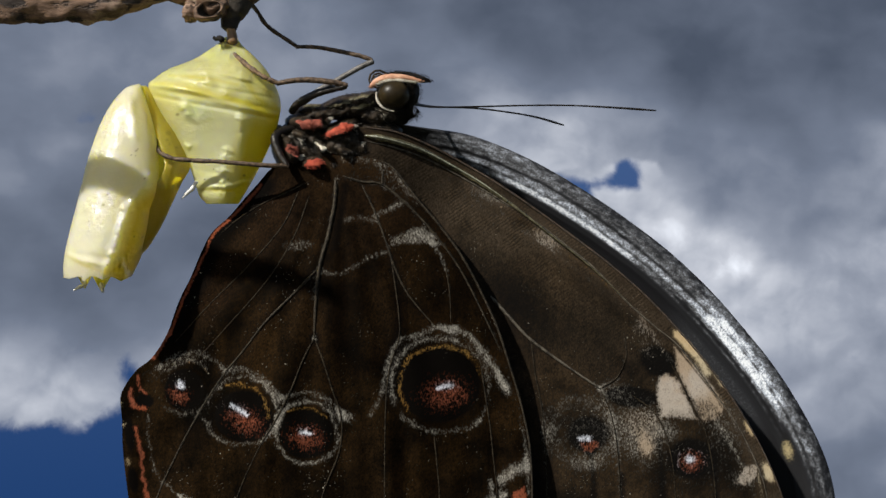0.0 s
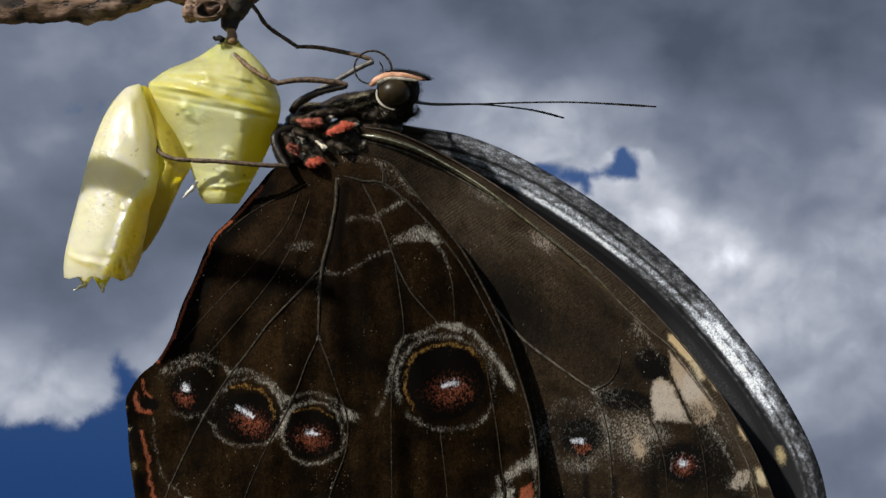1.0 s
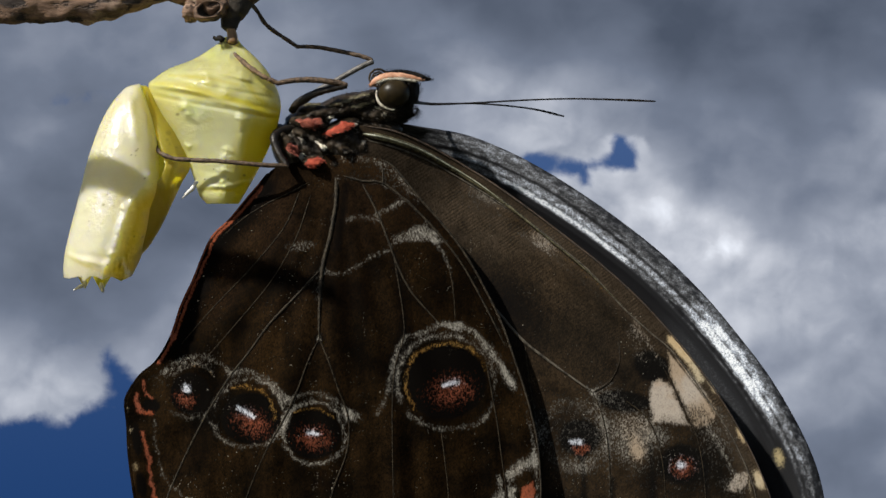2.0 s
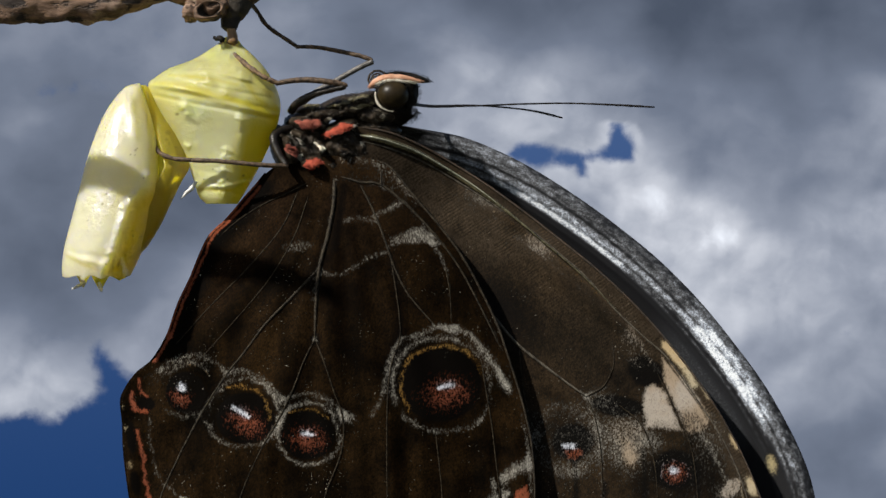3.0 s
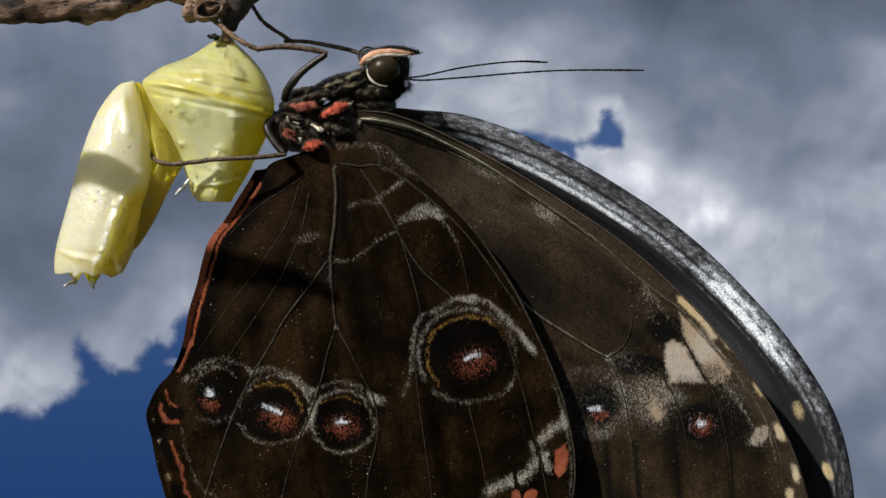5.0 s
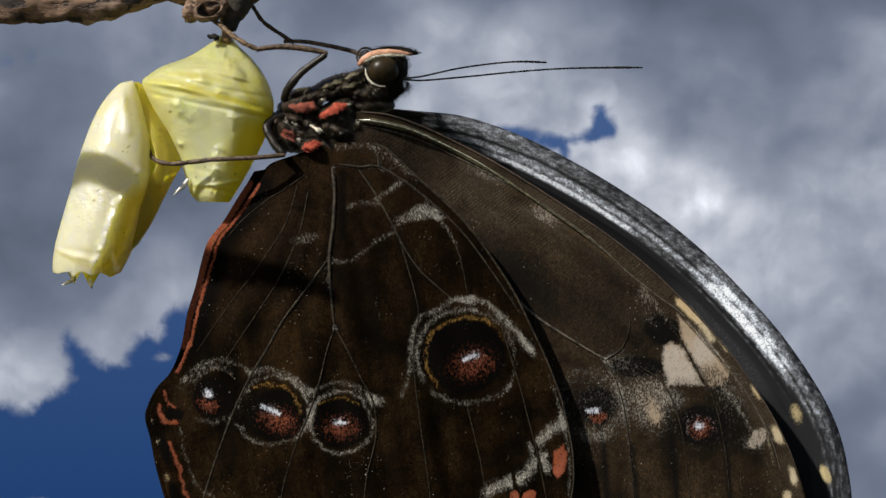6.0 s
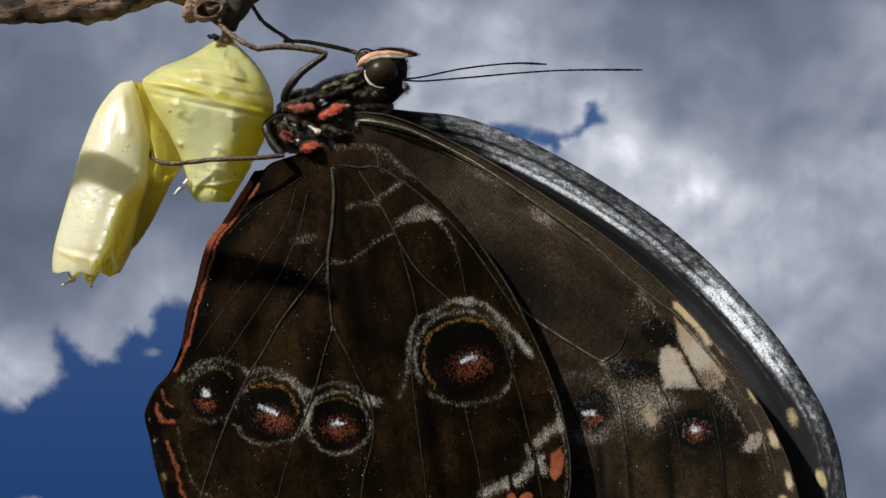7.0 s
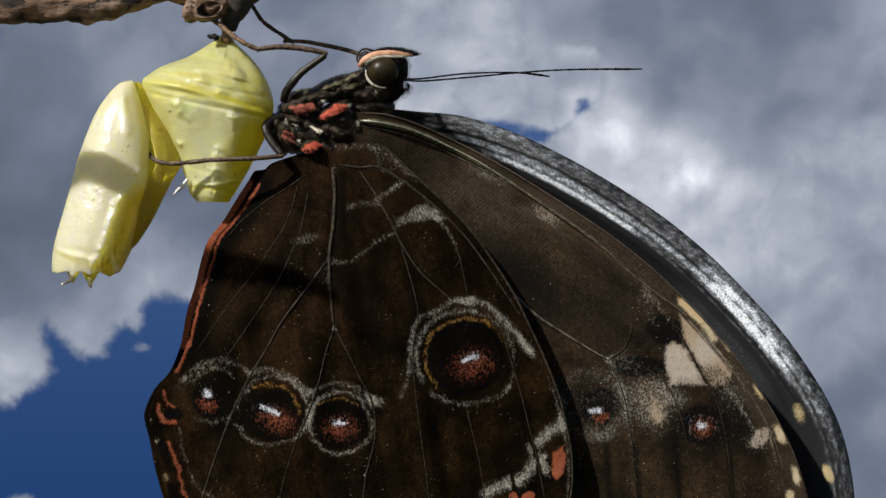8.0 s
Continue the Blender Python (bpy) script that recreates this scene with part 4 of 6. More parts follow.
def hind_pigment(u, v):
    z = lambda: 0 * u
    m = [z() for _ in range(6)]
    pale, ochre, red, white, dark, cream = m
    wob = 1.0 * np.sin(u / 6.3 + 2 * np.sin(v / 9.0)) + 0.8 * np.sin(v / 4.1 + u / 9.0)
    def line(mask, pts, width, k):
        mask += stroke(u + wob, v - wob, pts, width * 1.12) * k
    # the large eyespot and its broken rings
    eyespot(u, v, (777, 681, 72, 65), (787, 702, 42, 27), ((771, 687), (803, 682), 5), m, -4)
    line(ochre, [(722, 728), (710, 700), (709, 668), (722, 637), (745, 622), (770, 615), (800, 616), (828, 626)], 5.5, 0.62)
    line(ochre, [(833, 630), (845, 645), (849, 662)], 5, 0.45)
    line(pale, [(698, 712), (692, 690), (695, 664), (704, 638), (722, 616), (745, 604), (775, 600), (805, 603)], 5.5, 0.50)
    line(pale, [(805, 603), (835, 622), (856, 650), (866, 690), (860, 725), (846, 748)], 5, 0.34)
    line(pale, [(710, 735), (735, 755), (765, 764), (800, 763), (830, 760), (850, 745)], 5.5, 0.42)
    line(pale, [(655, 735), (672, 706), (677, 678), (684, 648), (694, 620), (712, 600), (742, 592), (768, 580), (800, 582)], 6, 0.56)
    line(pale, [(790, 581), (822, 589), (845, 610), (864, 634), (880, 660), (894, 690)], 8.5, 0.74)
    line(pale, [(880, 660), (892, 680), (900, 702)], 7, 0.3)
    pale += ring(u, v, 777, 681, 86, 80, 15) * 0.15 + ring(u, v, 541, 767, 56, 56, 14) * 0.15 + ring(u, v, 431, 735, 60, 58, 14) * 0.15 + ring(u, v, 326, 688, 46, 50, 14) * 0.12
    # the three smaller ones
    eyespot(u, v, (541, 769, 47, 42), (541, 779, 33, 21), ((528, 764), (553, 768), 4.5), m, 6)
    line(ochre, [(508, 730), (524, 724), (545, 722), (564, 729), (577, 740)], 4, 0.55)
    line(pale, [(488, 772), (493, 746), (509, 722), (540, 711), (574, 720), (592, 748), (597, 775), (590, 800), (570, 814), (545, 821), (519, 815), (498, 798), (488, 772)], 4.5, 0.52)
    line(pale, [(503, 703), (525, 696), (550, 696), (575, 705), (594, 722), (608, 735)], 6, 0.48)
    pale += blob(u, v, 612, 737, 20, 13, 20, 0.6) * 0.55
    eyespot(u, v, (431, 737, 50, 45), (434, 750, 36, 22), ((406, 717), (441, 735), 4.5), m, 22)
    line(ochre, [(400, 683), (425, 681), (450, 689), (467, 708), (475, 738)], 5, 0.58)
    line(pale, [(388, 690), (400, 673), (430, 667), (462, 677), (483, 702), (490, 740), (478, 765), (462, 780), (432, 786), (402, 784), (378, 770), (362, 742)], 4.5, 0.40)
    line(pale, [(398, 657), (428, 654), (458, 665), (484, 688), (496, 708)], 7.5, 0.50)
    eyespot(u, v, (326, 690, 34, 36), (318, 703, 20, 14), ((313, 678), (327, 686), 6), m, 20)
    line(pale, [(283, 650), (300, 636), (325, 626), (350, 625), (372, 634), (392, 650)], 8, 0.46)
    line(pale, [(300, 655), (318, 643), (345, 640), (366, 652)], 6, 0.36)
    line(ochre, [(330, 643), (348, 645), (364, 656)], 4.5, 0.36)
    line(pale, [(298, 722), (318, 732), (345, 728)], 7, 0.34)
    pale += blob(u, v, 268, 664, 22, 14, -20, 0.8) * 0.30
    # pale bars near the wing base
    line(pale, [(612, 388), (638, 386), (662, 393)], 7, 0.56)
    line(pale, [(664, 382), (686, 373), (708, 361)], 6.5, 0.54)
    pale += poly(u + wob, v - wob, [(688, 436), (692, 420), (722, 408), (750, 400), (764, 414), (782, 434), (766, 432), (738, 432), (712, 434)], 7) * 0.68
    line(pale, [(764, 430), (778, 450), (790, 478)], 4.5, 0.52)
    line(pale, [(790, 478), (795, 510), (797, 545)], 3, 0.36)
    line(pale, [(572, 481), (600, 485), (630, 470), (655, 455), (682, 446)], 6, 0.50)
    pale += blob(u + wob, v, 528, 434, 28, 11, -4, 0.5) * 0.5 + blob(u, v, 552, 512, 12, 24, 6, 0.7) * 0.24
    line(pale, [(606, 282), (640, 283), (672, 290), (697, 305), (738, 357)], 6, 0.3)
    # outer and inner margins
    line(pale, [(262, 736), (262, 770), (268, 800), (272, 828), (287, 852), (320, 880)], 4.5, 0.48)
    line(pale, [(876, 856), (895, 843), (926, 824)], 13, 0.85)
    line(pale, [(838, 914), (858, 902), (874, 885)], 13, 0.85)
    line(pale, [(780, 926), (800, 919), (822, 913)], 13, 0.85)
    line(pale, [(893, 905), (890, 880)], 10, 0.72)
    pale *= 1 - 0.9 * stroke(u, v, [(872, 820), (876, 850), (880, 880), (884, 960)], 3.5) - 0.8 * stroke(u, v, [(830, 880), (834, 960)], 4)
    pale += stroke(u, v, [(a - 7, b) for a, b in HIND_RIGHT[6:17]], 5.5) * (0.20 + 0.34 * ramp(v, 660, 800))
    pale += stroke(u, v, [(700, 930), (640, 950), (560, 955), (470, 940), (390, 905), (320, 880)], 8) * 0.6
    red += poly(u + wob, v - wob, [(908, 872), (926, 862), (934, 880), (926, 908), (908, 922), (900, 905)], 6) * 1.1
    red += blob(u, v, 828, 941, 9, 12, 0, 0.3) * 1.1 + blob(u, v, 854, 943, 14, 10, -20, 0.3) * 1.1
    line(red, [(245, 666), (246, 682), (256, 698)], 4.5, 0.85)
    line(red, [(232, 690), (232, 710), (241, 721), (256, 722)], 6, 0.95)
    line(red, [(240, 757), (244, 778), (250, 802), (252, 830), (257, 866), (268, 920), (298, 980)], 5, 0.90)
    line(red, [(298, 590), (284, 615), (272, 634)], 5, 0.95)
    line(red, [(a + 5 + 2 * math.sin(b / 17), b + 2) for a, b in HIND_LEFT[4:12]], 3.6, 0.95)
    dark += blob(u, v, 256, 710, 15, 12, 10, 0.4) * 1.2 + blob(u, v, 230, 770, 9, 30, -4, 0.4) * 0.9 + blob(u, v, 236, 850, 9, 24, -10, 0.4) * 0.9
    dark += stroke(u, v, [(a + 14, b + 4) for a, b in HIND_LEFT[4:12]], 24) * 0.9
    for pts, _ in HIND_VEINS[:8]:
        # dark edging: shade of the furrows beside the veins, put into the colour
        dark += stroke(u, v, pts, 11) * 0.30
        pale += stroke(u, v, pts, 3.5) * 0.20
    pale += stroke(u, v, HIND_VEINS[0][0], 8) * 0.30 + stroke(u, v, HIND_VEINS[3][0], 4) * 0.1
    # diagonal band and streak beside the main vein are shade painted on
    dark += blob(u, v, 660, 600, 70, 90, 0, 0.8) * 0.35 + blob(u, v, 480, 480, 60, 120, 38, 0.8) * 0.4 + stroke(u, v, [(612, 330), (604, 380), (594, 440)], 9) * 0.6
    cream += blob(u, v, 218, 751, 7, 7, 0, 0.8) * 0.5 + blob(u, v, 226, 817, 7, 9, 0, 0.8) * 0.52 + blob(u, v, 215, 712, 5, 8, 0, 0.8) * 0.4
    ochre += stroke(u, v, [(640, 335), (690, 350), (730, 395)], 10) * 0.15
    rust = blob(u, v, 455, 385, 72, 60, -40, 0.6) * 0.7 + blob(u, v, 375, 505, 36, 64, 30, 0.6) * 0.85 + blob(u, v, 640, 420, 160, 160, 0, 0.7) * 0.10
    pale += blob(u, v, 660, 305, 80, 34, 15, 0.8) * 0.24 + blob(u, v, 745, 385, 80, 34, 48, 0.8) * 0.18 + blob(u, v, 480, 350, 90, 26, -28, 0.8) * 0.08
    rust = rust + blob(u, v, 650, 340, 130, 80, 10, 0.7) * 0.25
    return (pale, ochre, red, rust), (white, dark, cream, z())


def fore_pigment(u, v):
    z = lambda: 0 * u
    pale, ochre, red, white, dark, cream = m = [z() for _ in range(6)]
    wob = 1.6 * np.sin(u / 6.9 + 2 * np.sin(v / 9.0)) + 1.2 * np.sin(v / 4.6 + u / 9.0)
    # two small eyespots
    line = [(972, 765), (976, 738), (990, 716), (1015, 706), (1042, 710), (1066, 722), (1082, 745)]
    pale += stroke(u + wob, v, line, 13) * 0.22 + stroke(u, v - wob, [(972, 765), (984, 795), (1008, 818), (1036, 826), (1064, 814), (1080, 790)], 13) * 0.16
    pale += blob(u, v, 1032, 768, 76, 72, 0, 0.5) * 0.13
    dark += blob(u, v, 1040, 768, 36, 32, 0, 0.35) * 1.1
    pale += blob(u, v, 1040, 818, 26, 14, 0, 0.7) * 0.2
    red += poly(u, v, [(1022, 780), (1058, 776), (1062, 790), (1048, 802), (1034, 800)], 9) * 0.72
    white += blob(u, v, 1035, 776, 14, 6, 0, 0.8) * 0.62 + blob(u, v, 1034, 780, 26, 12, 0, 0.8) * 0.25
    dark += blob(u, v, 1222, 812, 38, 36, 0, 0.35) * 1.15
    red += blob(u, v, 1224, 817, 24, 22, 0, 0.9) * 0.72
    white += blob(u, v, 1221, 813, 8, 7, 0, 0.8) * 0.7 + blob(u, v, 1222, 815, 17, 16, 0, 0.9) * 0.3 + ring(u, v, 1223, 817, 25, 24, 4) * 0.25
    # large pale patch, cut by the veins
    patch = poly(u + wob * 0.5, v, [(1164, 668), (1180, 660), (1196, 668), (1210, 692), (1222, 716), (1234, 742), (1206, 744), (1172, 738), (1161, 706)], 8) * 1.0
    patch = patch + poly(u, v + wob * 0.5, [(1192, 612), (1208, 622), (1240, 656), (1270, 694), (1286, 724), (1268, 746), (1240, 748), (1222, 706), (1198, 660)], 9) * 1.0
    cut = stroke(u, v, [(1190, 648), (1208, 682), (1224, 716), (1250, 768)], 1.4) * 0.75 + stroke(u, v, [(1200, 618), (1232, 658), (1262, 696), (1290, 740)], 1.5) * 0.5
    patch = patch * np.clip(1 - 0.95 * cut, 0, 1) * (1 - 0.35 * blob(u, v, 1250, 730, 26, 22, 30, 0.7)) * (1 - 0.25 * blob(u, v, 1190, 738, 30, 10, 0, 0.7))
    patch = patch + poly(u, v + wob * 0.6, [(1300, 856), (1312, 832), (1328, 818), (1344, 824), (1338, 848), (1318, 860)], 6) * 0.75
    patch = patch + poly(u + wob, v + wob, [(1096, 738), (1118, 722), (1146, 720), (1176, 734), (1170, 776), (1154, 810), (1136, 808), (1116, 780)], 16) * 0.5
    patch = patch + blob(u + wob, v, 1142, 790, 12, 24, -10, 0.7) * 0.35 + blob(u + wob, v, 968, 424, 34, 14, 30, 0.7) * 0.60
    patch = patch + poly(u + wob, v, [(1112, 576), (1136, 560), (1152, 596), (1158, 636), (1142, 642), (1126, 612)], 12) * 0.36 + stroke(u + wob, v, [(1130, 552), (1152, 586), (1176, 622)], 8) * 0.36
    pale += blob(u, v, 1132, 756, 46, 44, -20, 0.7) * 0.34 + blob(u, v, 1142, 800, 24, 30, 0, 0.7) * 0.22 + blob(u, v, 1150, 606, 30, 40, -40, 0.7) * 0.2
    pale += blob(u, v, 968, 424, 36, 15, 28, 0.7) * 0.22 + blob(u + wob, v, 868, 346, 34, 11, 28, 0.7) * 0.34 + blob(u, v, 1325, 842, 30, 20, -14, 0.6) * 0.3
    pale += blob(u, v, 1276, 745, 30, 56, -30, 0.7) * 0.26 + blob(u, v, 1085, 690, 30, 16, 10, 0.7) * 0.32 + blob(u, v, 1180, 762, 24, 18, 10, 0.7) * 0.28
    pale += blob(u, v, 1110, 975, 70, 14, 0, 0.5) * 0.8 + blob(u, v, 1240, 1000, 60, 14, 0, 0.5) * 0.8
    # cream streak and the row of cream spots along the border
    cream += stroke(u, v + wob * 0.4, [(1200, 594), (1220, 614), (1240, 640), (1252, 660)], 10) * 0.9 + stroke(u, v, [(1192, 584), (1208, 602), (1226, 624)], 7) * 0.4
    for cu, cv, ru, rv, turn in ((1282, 674, 12, 21, -40), (1330, 757, 11, 19, -30), (1360, 836, 10, 21, -22), (1384, 912, 8, 20, -14), (1372, 948, 9, 14, -10)):
        cream += blob(u + wob * 0.4, v, cu, cv, ru, rv, turn, 0.6) * 0.92
    cream += stroke(u, v, [(1340, 835), (1346, 862), (1350, 888)], 4) * 0.5
    dark += blob(u + wob, v, 1166, 640, 32, 24, 34, 0.5) * 1.2 + blob(u + wob, v, 1118, 703, 44, 17, 4, 0.5) * 1.2 + blob(u, v, 1286, 800, 28, 50, -30, 0.5) * 0.5
    # dark strokes put the shade of the lower folds into the colour
    for pts in ([(1044, 790), (1050, 850), (1052, 960)], [(1166, 780), (1172, 850), (1176, 960)], [(1262, 820), (1268, 880), (1270, 980)], [(1100, 840), (1106, 960)]):
        dark += stroke(u, v, pts, 8) * 0.7
    for pts, _ in FORE_VEINS[:4]:
        pale += stroke(u, v, pts, 4.5) * 0.22
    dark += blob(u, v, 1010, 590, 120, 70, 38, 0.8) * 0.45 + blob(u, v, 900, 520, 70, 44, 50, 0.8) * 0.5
    q = gap(u, v, FORE_RIGHT)
    rust = np.exp(-((q - 30) / 12) ** 2) * 0.7 * ramp(u, 700, 860) + blob(u, v, 800, 340, 170, 56, 30, 0.6) * 0.85 + blob(u, v, 1060, 590, 110, 80, 30, 0.7) * 0.4 + blob(u, v, 900, 430, 140, 60, 30, 0.7) * 0.45
    tip = 1 - 0.6 * ramp(u, 1180, 1260)
    pale += np.exp(-((q - 13) / 11) ** 4) * 0.10 * ramp(u, 880, 980) * tip + np.exp(-((q - 46) / 4) ** 2) * 0.22 * ramp(u, 900, 1000)
    ochre += np.exp(-((q - 32) / 7) ** 2) * 0.36 * ramp(u, 800, 900) * (1 - ramp(u, 1080, 1160)) + np.exp(-((q - 14) / 8) ** 2) * 0.34 * (1 - ramp(u, 820, 900))
    rust = rust + np.exp(-((q - 12) / 12) ** 4) * 1.0 * ramp(u, 880, 980)
    pale += blob(u, v, 800, 325, 160, 40, 30, 0.8) * 0.16 + blob(u, v, 920, 440, 160, 60, 40, 0.8) * 0.06
    pale += (blob(u, v, 1230, 770, 160, 130, 0, 0.7) + blob(u, v, 1030, 700, 120, 120, 0, 0.8) * 0.7 + blob(u, v, 940, 400, 170, 60, 32, 0.8) * 0.6) * 0.14 + ramp(v, 680, 800) * 0.10
    return (pale, ochre, red, rust), (white, dark, cream, patch)


def mottle(x, y, seed):
    """Smooth random blotches, 0 to 1, one to a unit."""
    table = np.random.RandomState(seed).rand(64, 64)
    i, j = np.floor(x).astype(int), np.floor(y).astype(int)
    fx, fy = x - i, y - j
    fx, fy = fx * fx * (3 - 2 * fx), fy * fy * (3 - 2 * fy)
    a, b = table[i % 64, j % 64], table[(i + 1) % 64, j % 64]
    c, d = table[i % 64, (j + 1) % 64], table[(i + 1) % 64, (j + 1) % 64]
    return (a * (1 - fx) + b * fx) * (1 - fy) + (c * (1 - fx) + d * fx) * fy


def far_pigment_sheen(u, v):
    q = gap(u, v, FAR_RIGHT)
    along = (u - 700) * 0.8 + (v - 219) * 0.6           # runs with the border
    rough = 0.26 * (mottle(along / 11, q / 6, 1) - 0.5) + 0.34 * (mottle(along / 4.5, q / 3.4, 2) - 0.5)
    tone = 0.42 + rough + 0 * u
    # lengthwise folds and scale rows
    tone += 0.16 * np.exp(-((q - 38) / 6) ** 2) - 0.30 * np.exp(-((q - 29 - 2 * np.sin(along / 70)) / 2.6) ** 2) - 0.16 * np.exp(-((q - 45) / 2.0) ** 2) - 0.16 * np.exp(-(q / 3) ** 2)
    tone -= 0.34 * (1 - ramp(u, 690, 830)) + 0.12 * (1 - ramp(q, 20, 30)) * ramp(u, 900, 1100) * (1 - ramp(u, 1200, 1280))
    # blue-white streak of reflected sky, likewise painted into the tone
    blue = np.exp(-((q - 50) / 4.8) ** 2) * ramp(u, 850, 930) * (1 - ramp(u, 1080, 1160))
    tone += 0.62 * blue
    # broad sheen where the wing turns over, painted into the tone, breaking up towards the tip
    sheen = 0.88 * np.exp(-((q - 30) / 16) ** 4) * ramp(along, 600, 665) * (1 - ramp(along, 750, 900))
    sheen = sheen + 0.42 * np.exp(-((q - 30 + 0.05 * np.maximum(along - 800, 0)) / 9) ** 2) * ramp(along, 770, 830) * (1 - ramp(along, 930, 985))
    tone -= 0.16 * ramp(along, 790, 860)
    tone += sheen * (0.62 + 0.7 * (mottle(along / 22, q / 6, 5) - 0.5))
    # black line and the slate field inside it
    inner = ramp(q, 54, 60)
    tone = tone * (1 - inner) + inner * (0.015 + 0.20 * ramp(along, 560, 660) * (1 - ramp(along, 800, 880)) * ramp(q, 60, 76))
    tone -= 0.45 * np.exp(-((q - 51) / 3.2) ** 2) * ramp(u, 1150, 1220)
    low = ramp(along, 840, 900) * ramp(q, 34, 44)
    tone = tone * (1 - low) + 0.02 * low
    cream = blob(u, v, 1394, 797, 12, 22, -14, 0.8) * 0.5 + blob(u, v, 1440, 908, 9, 19, -20, 0.6) * 0.7
    z = 0 * u
    return (tone, z, z, z), (z, z, cream, z)


def far_hind_pigment(u, v):
    z = 0 * u
    line = [(a + 20, b) for a, b in HIND_LEFT[4:12]]
    return (z, z, stroke(u, v, line, 7) * 1.5, z), (z, stroke(u, v, HIND_LEFT[4:12], 8), z, z)


FORE_AT, HIND_AT, FAR_AT = point(650, 240, 0.0), point(600, 290, -0.004), point(690, 225, 0.006)
far_hindwing = wing_sheet("far_hindwing", edge([(a + 14, b) for a, b in HIND_LEFT]), edge([(a - 60, b) for a, b in HIND_RIGHT]), 305, 1120, 4,
                          lambda u, v, s: hind_depth(u, v) + 0.0009, 0.00012, HIND, far_hind_pigment, HIND_AT, "far hindwing with a red inner margin")
far_forewing = wing_sheet("far_forewing", edge(FAR_LEFT), edge(FAR_RIGHT), 219, 1118, 2.4, far_depth, 0.00012, FAR, far_pigment_sheen, FAR_AT, "far forewing, silvery blue upper side")
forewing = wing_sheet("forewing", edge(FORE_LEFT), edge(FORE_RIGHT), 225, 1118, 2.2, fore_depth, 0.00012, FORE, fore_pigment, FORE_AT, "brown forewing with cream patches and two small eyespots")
hindwing = wing_sheet("hindwing", edge(HIND_LEFT), edge(HIND_RIGHT), 275, 1157, 2.2, hind_depth, 0.00012, HIND, hind_pigment, HIND_AT, "dark brown hindwing with four ringed eyespots")


def vein(pts, width, depth, wing, mat, lift=0.1):
    p = smooth(pts, (40 if mat is COSTA else 14) * len(pts))
    d = depth(p[:, 0], p[:, 1]) - width * UNIT * lift
    width = width if mat is COSTA else width * 0.88
    r = np.interp(np.linspace(0, 1, len(p)), [0, 0.06, 0.5, 0.92, 1], [0.25, 1, 0.6, 0.16, 0.05] if mat is COSTA else [0.25, 1, 0.9, 0.65, 0.2]) * width * UNIT
    if mat is COSTA:
        r = r * (1 + 0.06 * np.sin(np.arange(len(p)) * 1.5))
    v, f = tube(at_grid(p[:, 0], p[:, 1], d), r, 14 if mat is COSTA else 8, 0.02 if mat is COSTA else 0.25, len(pts))
    part("vein", v, f, mat, wing, origin=ORIGIN[wing.name])


for pts, w in HIND_VEINS:
    vein(pts, w, hind_depth, hindwing, VEIN if w > 1.75 else FINE_VEIN)
vein(HIND_RIGHT[2:16], 2.6, hind_depth, hindwing, VEIN, 0.0)
for pts, w in FORE_VEINS:
    vein(pts, w, fore_depth, forewing, FORE_VEIN if w > 1.5 else FINE_VEIN, 0.5)
# pale thin tube laid on as the bright highlight of the costal vein
vein([(648, 240), (690, 247), (745, 265), (800, 293), (850, 322), (890, 350)], 1.6, fore_depth, forewing, VEIN_GLINT, 6)
for pts, w, mat in COSTAL_VEINS:
    vein(pts, w, fore_depth, forewing, mat, 0.5)


def hairs(centre, radii, turn, count, length, width, seed, lean=(0, 0, 0), span=None):
    """Fine tapering hairs standing on an ellipsoid."""
    rng = np.random.RandomState(seed)
    c, s = math.cos(radians(turn)), math.sin(radians(turn))
    verts, faces = [], []
    while len(faces) < count * 3:
        q = Vector(rng.normal(size=3)).normalized()
        if q.y > 0.35:
            continue
        loc = Vector((q.x * radii[0], q.y * radii[1], q.z * radii[2]))
        nor = Vector((q.x / radii[0], q.y / radii[1], q.z / radii[2])).normalized()
        loc, nor = (Vector((w.x * c + w.z * s, w.y, -w.x * s + w.z * c)) for w in (loc, nor))
        if span and not span(nor):
            continue
        base = Vector(centre) + loc * 0.98
        tip = base + (nor * 0.7 + Vector(lean) + Vector(rng.normal(size=3)) * 0.28).normalized() * length * (0.5 + rng.rand())
        side = (tip - base).cross(Vector((0.3, -1, 0.2))).normalized() * width
        deep = (tip - base).cross(side).normalized() * width
        k = len(verts)
        verts += [base + side, base - side * 0.5 + deep, base - side * 0.5 - deep, tip]
        faces += [(k, k + 1, k + 3), (k + 1, k + 2, k + 3), (k + 2, k, k + 3)]
    return verts, faces


